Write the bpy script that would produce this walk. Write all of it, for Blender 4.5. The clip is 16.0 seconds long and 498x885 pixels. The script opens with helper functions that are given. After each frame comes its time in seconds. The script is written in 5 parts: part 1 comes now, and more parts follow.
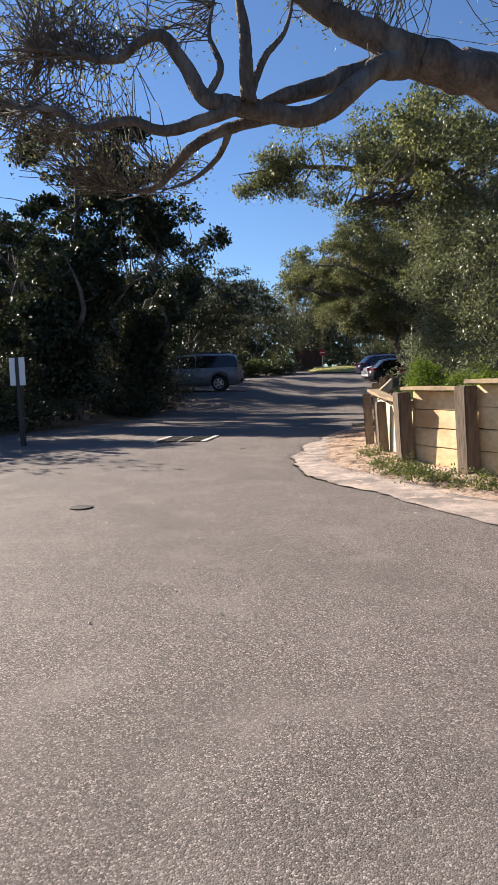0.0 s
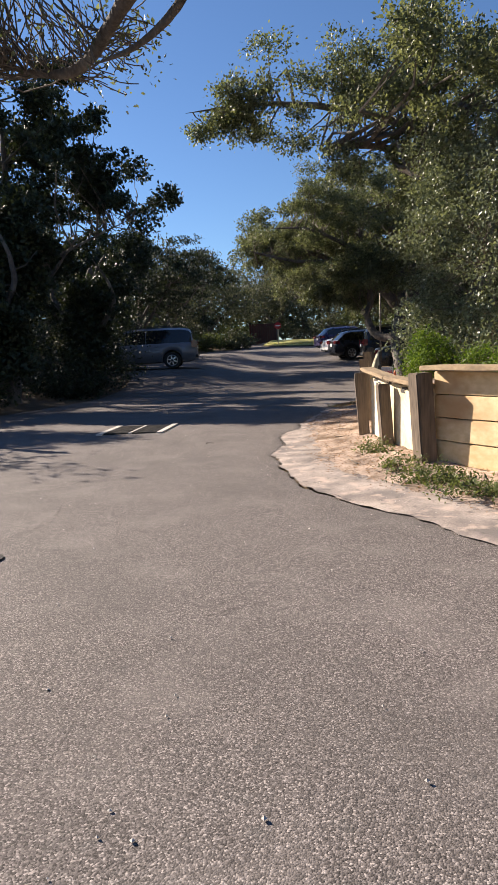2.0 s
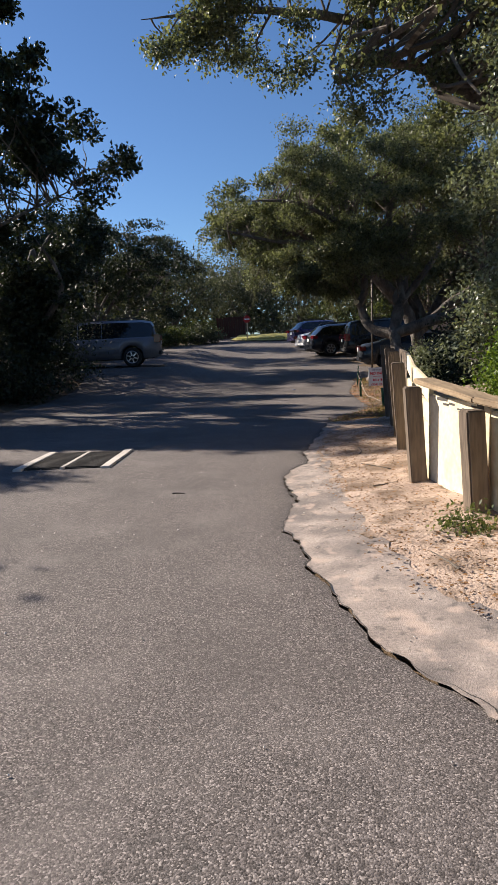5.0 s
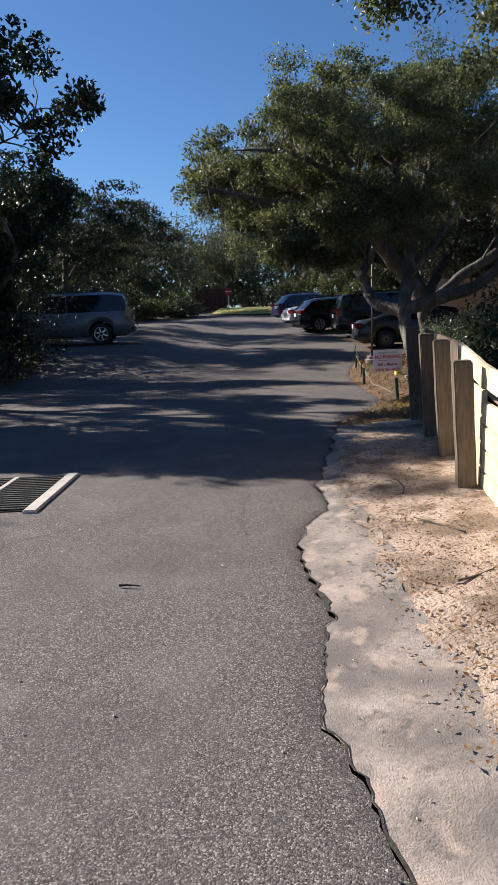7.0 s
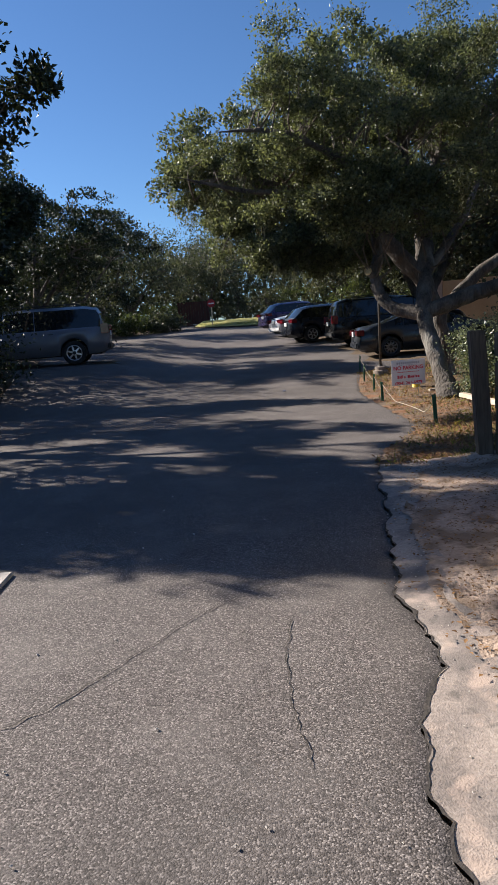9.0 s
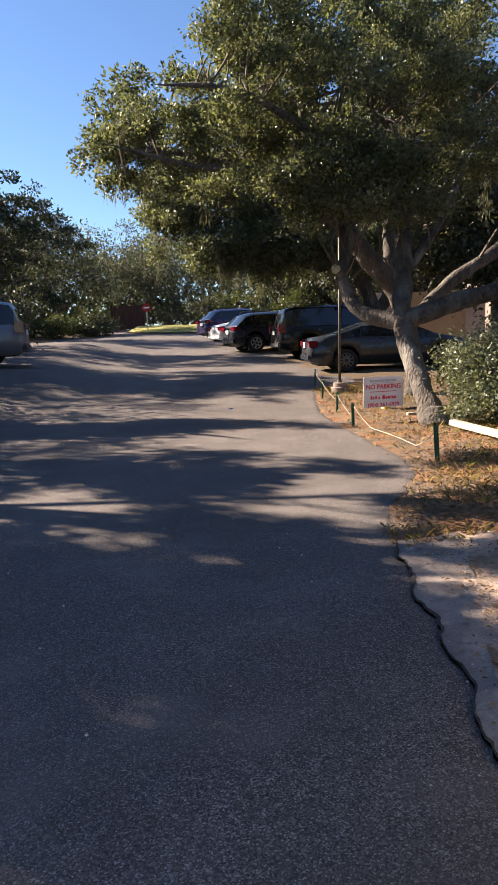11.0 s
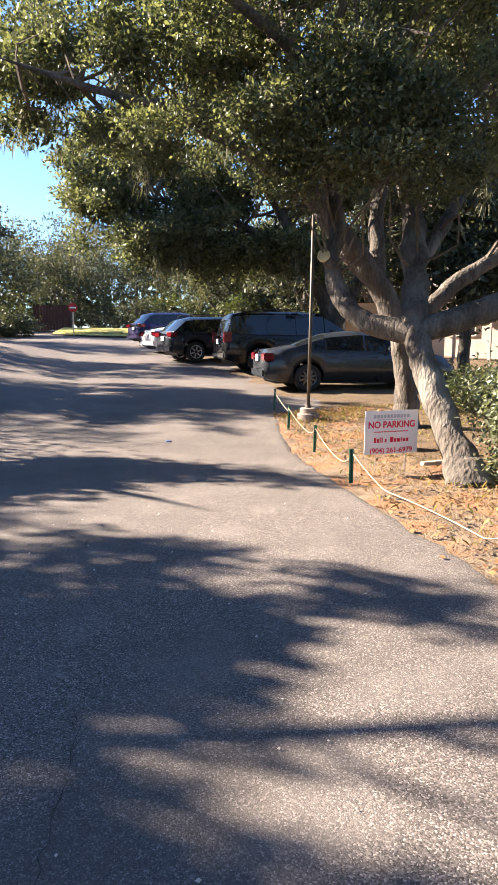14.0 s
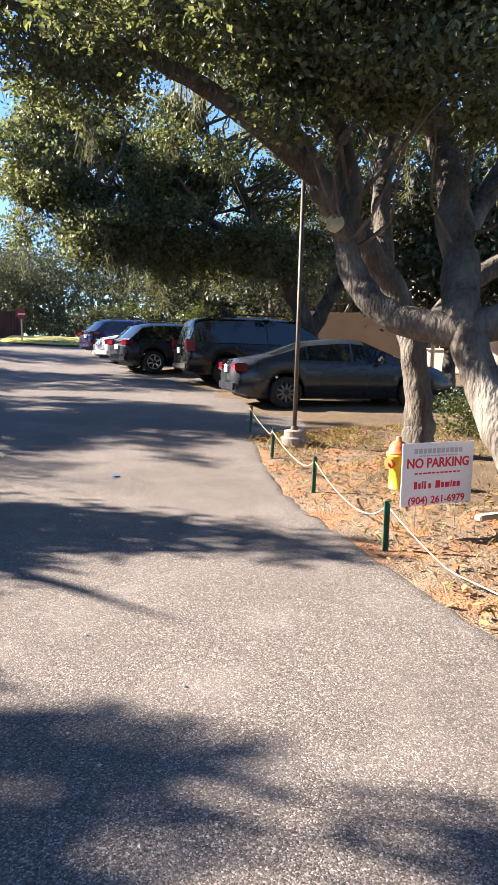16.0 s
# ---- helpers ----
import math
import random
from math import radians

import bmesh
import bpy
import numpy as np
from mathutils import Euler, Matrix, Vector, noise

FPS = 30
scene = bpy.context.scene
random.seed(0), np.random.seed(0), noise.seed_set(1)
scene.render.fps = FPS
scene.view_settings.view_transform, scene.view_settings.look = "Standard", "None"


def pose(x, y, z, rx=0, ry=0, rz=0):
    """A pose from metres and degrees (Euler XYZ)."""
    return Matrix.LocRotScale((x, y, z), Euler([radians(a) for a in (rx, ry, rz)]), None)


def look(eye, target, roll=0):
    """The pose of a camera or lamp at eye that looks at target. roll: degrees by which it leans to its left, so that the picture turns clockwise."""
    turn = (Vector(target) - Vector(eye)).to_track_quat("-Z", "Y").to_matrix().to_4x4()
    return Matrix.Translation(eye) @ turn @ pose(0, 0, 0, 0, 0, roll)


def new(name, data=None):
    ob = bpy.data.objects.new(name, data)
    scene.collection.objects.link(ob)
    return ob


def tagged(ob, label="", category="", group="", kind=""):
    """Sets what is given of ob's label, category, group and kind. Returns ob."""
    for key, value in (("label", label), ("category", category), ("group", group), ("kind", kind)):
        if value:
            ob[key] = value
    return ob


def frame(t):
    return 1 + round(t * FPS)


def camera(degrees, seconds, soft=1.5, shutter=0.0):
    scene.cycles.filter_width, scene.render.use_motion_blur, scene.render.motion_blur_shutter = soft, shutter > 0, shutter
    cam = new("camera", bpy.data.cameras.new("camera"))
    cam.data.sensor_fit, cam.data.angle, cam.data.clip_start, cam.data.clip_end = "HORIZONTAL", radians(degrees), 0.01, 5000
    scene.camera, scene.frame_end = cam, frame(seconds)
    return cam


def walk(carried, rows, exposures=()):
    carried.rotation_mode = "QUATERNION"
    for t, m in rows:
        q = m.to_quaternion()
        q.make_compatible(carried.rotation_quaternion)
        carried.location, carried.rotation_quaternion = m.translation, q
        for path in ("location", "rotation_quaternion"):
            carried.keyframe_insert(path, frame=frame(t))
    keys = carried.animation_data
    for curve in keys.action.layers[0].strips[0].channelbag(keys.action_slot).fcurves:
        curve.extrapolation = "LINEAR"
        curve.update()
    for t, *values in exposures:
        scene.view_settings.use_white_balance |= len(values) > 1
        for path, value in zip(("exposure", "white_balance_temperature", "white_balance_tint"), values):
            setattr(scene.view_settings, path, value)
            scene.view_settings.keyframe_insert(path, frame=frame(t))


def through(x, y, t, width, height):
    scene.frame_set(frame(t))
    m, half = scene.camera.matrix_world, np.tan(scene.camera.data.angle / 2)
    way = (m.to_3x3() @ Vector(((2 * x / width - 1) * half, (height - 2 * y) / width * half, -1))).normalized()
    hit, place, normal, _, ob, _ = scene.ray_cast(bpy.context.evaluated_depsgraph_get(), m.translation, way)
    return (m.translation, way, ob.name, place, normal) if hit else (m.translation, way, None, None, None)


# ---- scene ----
cam = camera(42.5, 16.0)
PATH = [
    (0, (2.044, -2.531, 1.235), (1.703, -0.569, 1.049), -1.8),
    (0.5, (1.909, -2.158, 1.29), (1.588, -0.191, 1.128), -3.2),
    (1, (1.803, -1.582, 1.326), (1.537, 0.394, 1.163), -2.7),
    (1.5, (1.614, -1.036, 1.318), (1.402, 0.944, 1.127), -1.9),
    (2, (1.47, -0.462, 1.311), (1.272, 1.509, 1.041), -2.8),
    (2.5, (1.312, 0.113, 1.314), (1.145, 2.078, 0.978), -2.8),
    (3, (1.213, 0.67, 1.352), (1.092, 2.641, 1.033), -2.6),
    (3.5, (1.107, 1.225, 1.386), (1.047, 3.206, 1.122), -2.3),
    (4, (1.009, 1.795, 1.391), (0.929, 3.783, 1.181), -1.8),
    (4.5, (0.923, 2.364, 1.388), (0.814, 4.348, 1.161), -2.0),
    (4.7, (0.928, 2.585, 1.395), (0.827, 4.567, 1.142), -2.5),
    (6.8, (0.719, 5.305, 1.514), (0.694, 7.263, 1.11), -1.7),
    (7, (0.723, 5.52, 1.544), (0.69, 7.484, 1.167), -2.4),
    (7.5, (0.643, 6.102, 1.537), (0.649, 8.074, 1.205), -2.5),
    (8, (0.578, 6.682, 1.541), (0.575, 8.661, 1.25), -3.1),
    (8.5, (0.482, 7.28, 1.522), (0.484, 9.256, 1.218), -3.1),
    (9, (0.456, 7.9, 1.521), (0.467, 9.871, 1.178), -4.5),
    (9.5, (0.433, 8.538, 1.482), (0.509, 10.493, 1.069), -3.9),
    (9.7, (0.447, 8.753, 1.496), (0.556, 10.706, 1.078), -3.5),
    (11.8, (0.336, 11.386, 1.43), (0.633, 13.344, 1.147), -2.2),
    (12, (0.321, 11.586, 1.477), (0.651, 13.537, 1.185), -2.1),
    (12.5, (0.345, 12.194, 1.438), (0.746, 14.126, 1.111), -1.1),
    (13, (0.419, 12.761, 1.461), (0.834, 14.69, 1.133), -1.4),
    (13.5, (0.485, 13.291, 1.472), (0.908, 15.222, 1.162), -0.8),
    (14, (0.599, 13.85, 1.47), (1.032, 15.779, 1.165), 0.1),
    (14.5, (0.711, 14.42, 1.435), (1.186, 16.323, 1.046), -0.1),
    (15, (0.84, 15.03, 1.385), (1.353, 16.918, 0.966), 0.1),
    (15.5, (0.855, 15.555, 1.408), (1.419, 17.438, 1.036), 0.2),
    (16, (0.927, 16.211, 1.359), (1.488, 18.113, 1.096), 0.9),
]
walk(cam, [(t, look(eye, target, roll)) for t, eye, target, roll in PATH],
     [(0, 1.32, 6900, 14), (3.5, 1.1, 6950, 15), (7, 0.9, 6250, 11), (9.5, 1.15, 6450, 12), (11.8, 2.0, 7900, 19), (12.5, 1.9, 8000, 18), (13.2, 2.25, 7450, 16), (14, 2.5, 7250, 15), (16, 2.42, 6850, 13)])

# ---- world, sun, exposure ----
SUN_DIR = Vector((0.86, -0.51, -0.55)).normalized()  # way the light travels
world = bpy.data.worlds.new("world")
scene.world = world
world.use_nodes = True
wn = world.node_tree
sky = wn.nodes.new("ShaderNodeTexSky")
sky.sky_type = "NISHITA"
sky.sun_disc = False
sky.sun_elevation = math.asin(-SUN_DIR.z)
sky.sun_rotation = math.atan2(-SUN_DIR.x, -SUN_DIR.y)
sky.air_density, sky.dust_density, sky.ozone_density = 1.0, 0.1, 3.0
wn.nodes["Background"].inputs[1].default_value = 0.05
deep = wn.nodes.new("ShaderNodeMix")
deep.data_type, deep.blend_type = "RGBA", "MULTIPLY"
deep.inputs["Factor"].default_value = 1
deep.inputs["B"].default_value = (0.74, 0.97, 1.22, 1)
wn.links.new(sky.outputs[0], deep.inputs["A"])
wn.links.new(deep.outputs["Result"], wn.nodes["Background"].inputs[0])
sun = new("sun", bpy.data.lights.new("sun", "SUN"))
sun.data.energy, sun.data.angle, sun.data.color = 5.0, radians(0.55), (1.0, 0.92, 0.80)
sun.matrix_world = look((0, 0, 0), SUN_DIR)


# ---- materials ----
def node_mat(name):
    m = bpy.data.materials.new(name)
    m.use_nodes = True
    return m, m.node_tree.nodes, m.node_tree.links, m.node_tree.nodes["Principled BSDF"]


def mottled(name, dark, light, scale=4.0, fine=60.0, rough=0.8, bump=0.3, bump_scale=80.0, metal=0.0,
            stretch=(1, 1, 1), extra=None, distance=0.01, spec=0.5):
    """A surface with two scales of colour variation and a fine relief."""
    m, n, l, p = node_mat(name)
    co = n.new("ShaderNodeTexCoord")
    mp = n.new("ShaderNodeMapping")
    mp.inputs["Scale"].default_value = stretch
    l.new(co.outputs["Object"], mp.inputs[0])
    big = n.new("ShaderNodeTexNoise")
    big.inputs["Scale"].default_value, big.inputs["Detail"].default_value = scale, 6
    small = n.new("ShaderNodeTexNoise")
    small.inputs["Scale"].default_value, small.inputs["Detail"].default_value = fine, 3
    for t in (big, small):
        l.new(mp.outputs[0], t.inputs["Vector"])
    mix = n.new("ShaderNodeMix")
    mix.inputs["Factor"].default_value = 0.45
    l.new(big.outputs[0], mix.inputs["A"])
    l.new(small.outputs[0], mix.inputs["B"])
    ramp = n.new("ShaderNodeValToRGB")
    ramp.color_ramp.elements[0].position, ramp.color_ramp.elements[1].position = 0.33, 0.67
    ramp.color_ramp.elements[0].color, ramp.color_ramp.elements[1].color = (*dark, 1), (*light, 1)
    l.new(mix.outputs[0], ramp.inputs[0])
    colour = ramp.outputs[0]
    if extra:
        colour = extra(n, l, mp, colour)
    l.new(colour, p.inputs["Base Color"])
    p.inputs["Roughness"].default_value, p.inputs["Metallic"].default_value = rough, metal
    p.inputs["Specular IOR Level"].default_value = spec
    if bump:
        rel = n.new("ShaderNodeTexNoise")
        rel.inputs["Scale"].default_value, rel.inputs["Detail"].default_value = bump_scale, 4
        l.new(mp.outputs[0], rel.inputs["Vector"])
        b = n.new("ShaderNodeBump")
        b.inputs["Strength"].default_value, b.inputs["Distance"].default_value = bump, distance
        l.new(rel.outputs[0], b.inputs["Height"])
        l.new(b.outputs[0], p.inputs["Normal"])
    return m


def plain(name, colour, rough=0.5, metal=0.0, coat=0.0):
    m, n, l, p = node_mat(name)
    p.inputs["Base Color"].default_value = (*colour, 1)
    p.inputs["Roughness"].default_value, p.inputs["Metallic"].default_value = rough, metal
    p.inputs["Coat Weight"].default_value = coat
    return m


def patches(colour, scale, low, high, amount):
    """Adds stains of another colour, as an extra for mottled()."""
    def add(n, l, mp, base):
        t = n.new("ShaderNodeTexNoise")
        t.inputs["Scale"].default_value, t.inputs["Detail"].default_value = scale, 5
        l.new(mp.outputs[0], t.inputs["Vector"])
        r = n.new("ShaderNodeMapRange")
        r.inputs["From Min"].default_value, r.inputs["From Max"].default_value = low, high
        r.inputs["To Max"].default_value = amount
        l.new(t.outputs[0], r.inputs["Value"])
        mx = n.new("ShaderNodeMix")
        mx.data_type = "RGBA"
        l.new(r.outputs[0], mx.inputs["Factor"])
        l.new(base, mx.inputs["A"])
        mx.inputs["B"].default_value = (*colour, 1)
        return mx.outputs["Result"]
    return add


def asphalt_material():
    m, n, l, p = node_mat("asphalt")
    co = n.new("ShaderNodeTexCoord")
    stone = n.new("ShaderNodeTexVoronoi")
    stone.inputs["Scale"].default_value = 175
    l.new(co.outputs["Object"], stone.inputs["Vector"])
    ramp = n.new("ShaderNodeValToRGB")
    e = ramp.color_ramp.elements
    e[0].position, e[0].color = 0.0, (0.05, 0.044, 0.041, 1)
    e[1].position, e[1].color = 1.0, (0.41, 0.36, 0.334, 1)
    for place, shade in ((0.5, 0.125), (0.85, 0.205)):
        ramp.color_ramp.elements.new(place).color = (shade, shade * 0.87, shade * 0.815, 1)
    sep = n.new("ShaderNodeSeparateColor")
    l.new(stone.outputs["Color"], sep.inputs[0])
    l.new(sep.outputs[0], ramp.inputs[0])
    colour = ramp.outputs[0]
    for col, scale, low, high, amount in (((0.10, 0.089, 0.083), 0.5, 0.47, 0.68, 0.6), ((0.255, 0.226, 0.21), 1.7, 0.5, 0.75, 0.35),
                                          ((0.09, 0.085, 0.08), 9.0, 0.58, 0.75, 0.5)):
        colour = patches(col, scale, low, high, amount)(n, l, co_map(n, l, co), colour)
    l.new(colour, p.inputs["Base Color"])
    p.inputs["Roughness"].default_value = 0.85
    p.inputs["Specular IOR Level"].default_value = 0.2
    b = n.new("ShaderNodeBump")
    b.inputs["Strength"].default_value, b.inputs["Distance"].default_value = 0.45, 0.004
    b.invert = True
    l.new(stone.outputs["Distance"], b.inputs["Height"])
    l.new(b.outputs[0], p.inputs["Normal"])
    return m


def co_map(n, l, co):
    mp = n.new("ShaderNodeMapping")
    l.new(co.outputs["Object"], mp.inputs[0])
    return mp


def leaf_material(name, dark, light, rough=0.42, through=0.35):
    """Leaves: each one a little different, glossy, letting some light through."""
    m, n, l, p = node_mat(name)
    g = n.new("ShaderNodeNewGeometry")
    ramp = n.new("ShaderNodeValToRGB")
    ramp.color_ramp.elements[0].color, ramp.color_ramp.elements[1].color = (*dark, 1), (*light, 1)
    l.new(g.outputs["Random Per Island"], ramp.inputs[0])
    l.new(ramp.outputs[0], p.inputs["Base Color"])
    p.inputs["Roughness"].default_value, p.inputs["Specular IOR Level"].default_value = rough, 0.32
    tr = n.new("ShaderNodeBsdfTranslucent")
    hue = n.new("ShaderNodeMix")
    hue.data_type, hue.blend_type = "RGBA", "MULTIPLY"
    hue.inputs["Factor"].default_value = 1
    l.new(ramp.outputs[0], hue.inputs["A"])
    hue.inputs["B"].default_value = (1.25, 1.25, 0.7, 1)
    l.new(hue.outputs["Result"], tr.inputs[0])
    mix = n.new("ShaderNodeMixShader")
    mix.inputs[0].default_value = through
    l.new(p.outputs[0], mix.inputs[1])
    l.new(tr.outputs[0], mix.inputs[2])
    l.new(mix.outputs[0], n["Material Output"].inputs[0])
    return m


M_ASPHALT = asphalt_material()
M_DIRT = mottled("dirt", (0.29, 0.205, 0.155), (0.60, 0.46, 0.365), 2.2, 40, 0.95, 0.6, 60, distance=0.03,
                 extra=lambda n, l, mp, c: patches((0.10, 0.07, 0.045), 13, 0.56, 0.68, 0.6)(n, l, mp, patches((0.17, 0.115, 0.075), 3.2, 0.48, 0.62, 0.75)(n, l, mp, c)))
M_LITTER = mottled("leaf_litter_soil", (0.06, 0.04, 0.022), (0.17, 0.11, 0.06), 3, 45, 0.95, 0.8, 40, distance=0.04)
M_CONCRETE = mottled("gutter_concrete", (0.20, 0.165, 0.145), (0.50, 0.415, 0.36), 2.6, 60, 0.92, 0.5, 130, distance=0.010,
                     extra=lambda n, l, mp, c: patches((0.52, 0.40, 0.33), 5.5, 0.56, 0.66, 0.7)(n, l, mp, patches((0.09, 0.08, 0.075), 14, 0.58, 0.70, 0.6)(n, l, mp, patches((0.14, 0.122, 0.115), 2.4, 0.42, 0.64, 0.8)(n, l, mp, c))))
M_CRACK = mottled("crack_dirt", (0.025, 0.022, 0.02), (0.085, 0.072, 0.064), 20, 80, 1.0, 0.5)
M_STRAW = mottled("dry_grass_soil", (0.09, 0.06, 0.04), (0.30, 0.215, 0.145), 3.4, 60, 0.95, 0.9, 50, distance=0.04,
                  extra=patches((0.34, 0.155, 0.07), 1.9, 0.47, 0.60, 0.75))
M_LAWN = mottled("dry_lawn", (0.28, 0.26, 0.06), (0.46, 0.42, 0.13), 1.2, 30, 0.95, 0.8, 40, distance=0.03)
M_BARK = mottled("oak_bark", (0.035, 0.03, 0.026), (0.16, 0.135, 0.115), 5, 32, 0.92, 1.0, 26, stretch=(1, 1, 0.35), distance=0.04,
                 extra=patches((0.30, 0.29, 0.26), 2.6, 0.55, 0.68, 0.4))
M_TWIG = mottled("twig_bark", (0.055, 0.045, 0.036), (0.17, 0.14, 0.11), 9, 60, 0.9, 0)
M_OAK = leaf_material("oak_leaf", (0.042, 0.053, 0.031), (0.20, 0.218, 0.128), 0.42, 0.42)
M_OAK_FAR = leaf_material("far_oak_leaf", (0.034, 0.043, 0.03), (0.125, 0.136, 0.082), 0.55, 0.26)
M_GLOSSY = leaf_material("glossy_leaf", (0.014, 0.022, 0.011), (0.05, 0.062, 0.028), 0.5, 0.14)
M_HEDGE = leaf_material("vine_leaf", (0.03, 0.046, 0.02), (0.11, 0.13, 0.052), 0.34, 0.33)
M_VINE = leaf_material("pale_vine_leaf", (0.065, 0.08, 0.05), (0.26, 0.29, 0.195), 0.32, 0.26)
M_FERN = leaf_material("fine_needle_leaf", (0.05, 0.10, 0.012), (0.16, 0.23, 0.035), 0.5, 0.4)
M_WEED = leaf_material("weed_leaf", (0.045, 0.065, 0.02), (0.17, 0.20, 0.075), 0.5, 0.35)
M_MOSS = leaf_material("hanging_moss", (0.10, 0.10, 0.07), (0.22, 0.22, 0.15), 0.8, 0.3)
M_WOOD = mottled("weathered_wood", (0.16, 0.105, 0.06), (0.42, 0.31, 0.19), 3, 30, 0.85, 0.5, 40, stretch=(1, 0.15, 1), distance=0.006,
                 extra=patches((0.10, 0.07, 0.045), 4, 0.55, 0.7, 0.6))
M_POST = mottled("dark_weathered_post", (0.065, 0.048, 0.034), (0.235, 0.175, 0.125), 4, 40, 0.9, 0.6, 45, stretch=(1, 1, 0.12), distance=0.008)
M_BOARD = mottled("pale_wall_board", (0.52, 0.37, 0.19), (0.78, 0.63, 0.40), 1.4, 18, 0.85, 0.35, 30, stretch=(1, 0.3, 1), distance=0.006,
                  extra=patches((0.40, 0.21, 0.085), 1.3, 0.52, 0.66, 0.8))


# ---- building helpers ----
def mesh_from(name, verts, faces, material, smooth=False):
    me = bpy.data.meshes.new(name)
    me.from_pydata([tuple(v) for v in verts], [], [tuple(f) for f in faces])
    me.materials.append(material)
    if smooth:
        me.polygons.foreach_set("use_smooth", [True] * len(me.polygons))
    me.update()
    return me


def part(name, bm, material, parent=None, label="", smooth=False):
    """Links a bmesh as one mesh object under a thing or under a part."""
    me = bpy.data.meshes.new(name)
    bm.to_mesh(me)
    bm.free()
    me.materials.append(material)
    if smooth:
        me.polygons.foreach_set("use_smooth", [True] * len(me.polygons))
    ob = new(name, me)
    ob.parent = parent
    if label:
        tagged(ob, label)
    return ob


def hung(name, me, parent, label=""):
    ob = new(name, me)
    ob.parent = parent
    if label:
        tagged(ob, label)
    return ob


def thing(name, x, y, z, rz, label, category, group="", kind=""):
    ob = new(name)
    ob.empty_display_size = 0.1
    ob.matrix_basis = pose(x, y, z, 0, 0, rz)
    return tagged(ob, label, category, group, kind)


def box(bm, x0, x1, y0, y1, z0, z1, bevel=0.0):
    """A box between the given limits, its edges rounded."""
    made = bmesh.ops.create_cube(bm, size=1)["verts"]
    for v in made:
        v.co = Vector(((x0 + x1) / 2 + v.co.x * (x1 - x0), (y0 + y1) / 2 + v.co.y * (y1 - y0), (z0 + z1) / 2 + v.co.z * (z1 - z0)))
    if bevel:
        edges = list({e for v in made for e in v.link_edges})
        bmesh.ops.bevel(bm, geom=edges, offset=bevel, segments=2, affect="EDGES")
    return bm


def tube(points, radii, sides=8, close=True):
    """Verts and faces of a round bar along points."""
    pts = np.array(points, float)
    way = np.gradient(pts, axis=0)
    way /= np.linalg.norm(way, axis=1)[:, None] + 1e-9
    ref = np.array([0, 0, 1.0]) if abs(way[0, 2]) < 0.9 else np.array([1.0, 0, 0])
    a = np.empty_like(way)
    last = np.cross(way[0], ref)
    for i, w in enumerate(way):
        last = last - w * (last @ w)
        last = last / (np.linalg.norm(last) + 1e-9)
        a[i] = last
    b = np.cross(way, a)
    ang = np.linspace(0, 2 * np.pi, sides, endpoint=False)
    r = np.array(radii, float)[:, None, None]
    verts = (pts[:, None] + r * (np.cos(ang)[None, :, None] * a[:, None] + np.sin(ang)[None, :, None] * b[:, None])).reshape(-1, 3)
    faces = []
    for i in range(len(pts) - 1):
        for j in range(sides):
            k = (j + 1) % sides
            faces.append((i * sides + j, i * sides + k, (i + 1) * sides + k, (i + 1) * sides + j))
    if close:
        faces.append(tuple(range(sides - 1, -1, -1)))
        faces.append(tuple(range((len(pts) - 1) * sides, len(pts) * sides)))
    return verts, faces


def joined(pieces):
    verts, faces, n = [], [], 0
    for v, f in pieces:
        verts.append(np.asarray(v, float))
        faces += [tuple(i + n for i in q) for q in f]
        n += len(v)
    return np.concatenate(verts), faces


def smooth_line(points, n):
    """A soft curve through a few points."""
    p = np.array(points, float)
    t = np.linspace(0, len(p) - 1, n)
    out = np.empty((n, p.shape[1]))
    for k, s in enumerate(t):
        i = min(int(s), len(p) - 2)
        u = s - i
        p0, p1, p2, p3 = p[max(i - 1, 0)], p[i], p[i + 1], p[min(i + 2, len(p) - 1)]
        out[k] = 0.5 * (2 * p1 + (p2 - p0) * u + (2 * p0 - 5 * p1 + 4 * p2 - p3) * u * u + (3 * p1 - p0 - 3 * p2 + p3) * u ** 3)
    return out


def lift(y):
    """Height of the road along its length: level, then climbing."""
    return float(np.interp(y, (-60, 19, 22.5, 24.5, 27.5, 32, 37, 46, 60, 85, 120, 400), (0, 0, -0.03, 0.06, 0.27, 0.40, 0.70, 1.3, 2.0, 3.0, 3.6, 5.0)))


def bay(x, y):
    """Rise of the parking bays towards the far verge."""
    return 0.5 * float(np.interp(-x, (0.8, 4.0), (0, 1))) * float(np.interp(y, (25.5, 29, 42, 50), (0, 1, 1, 0)))


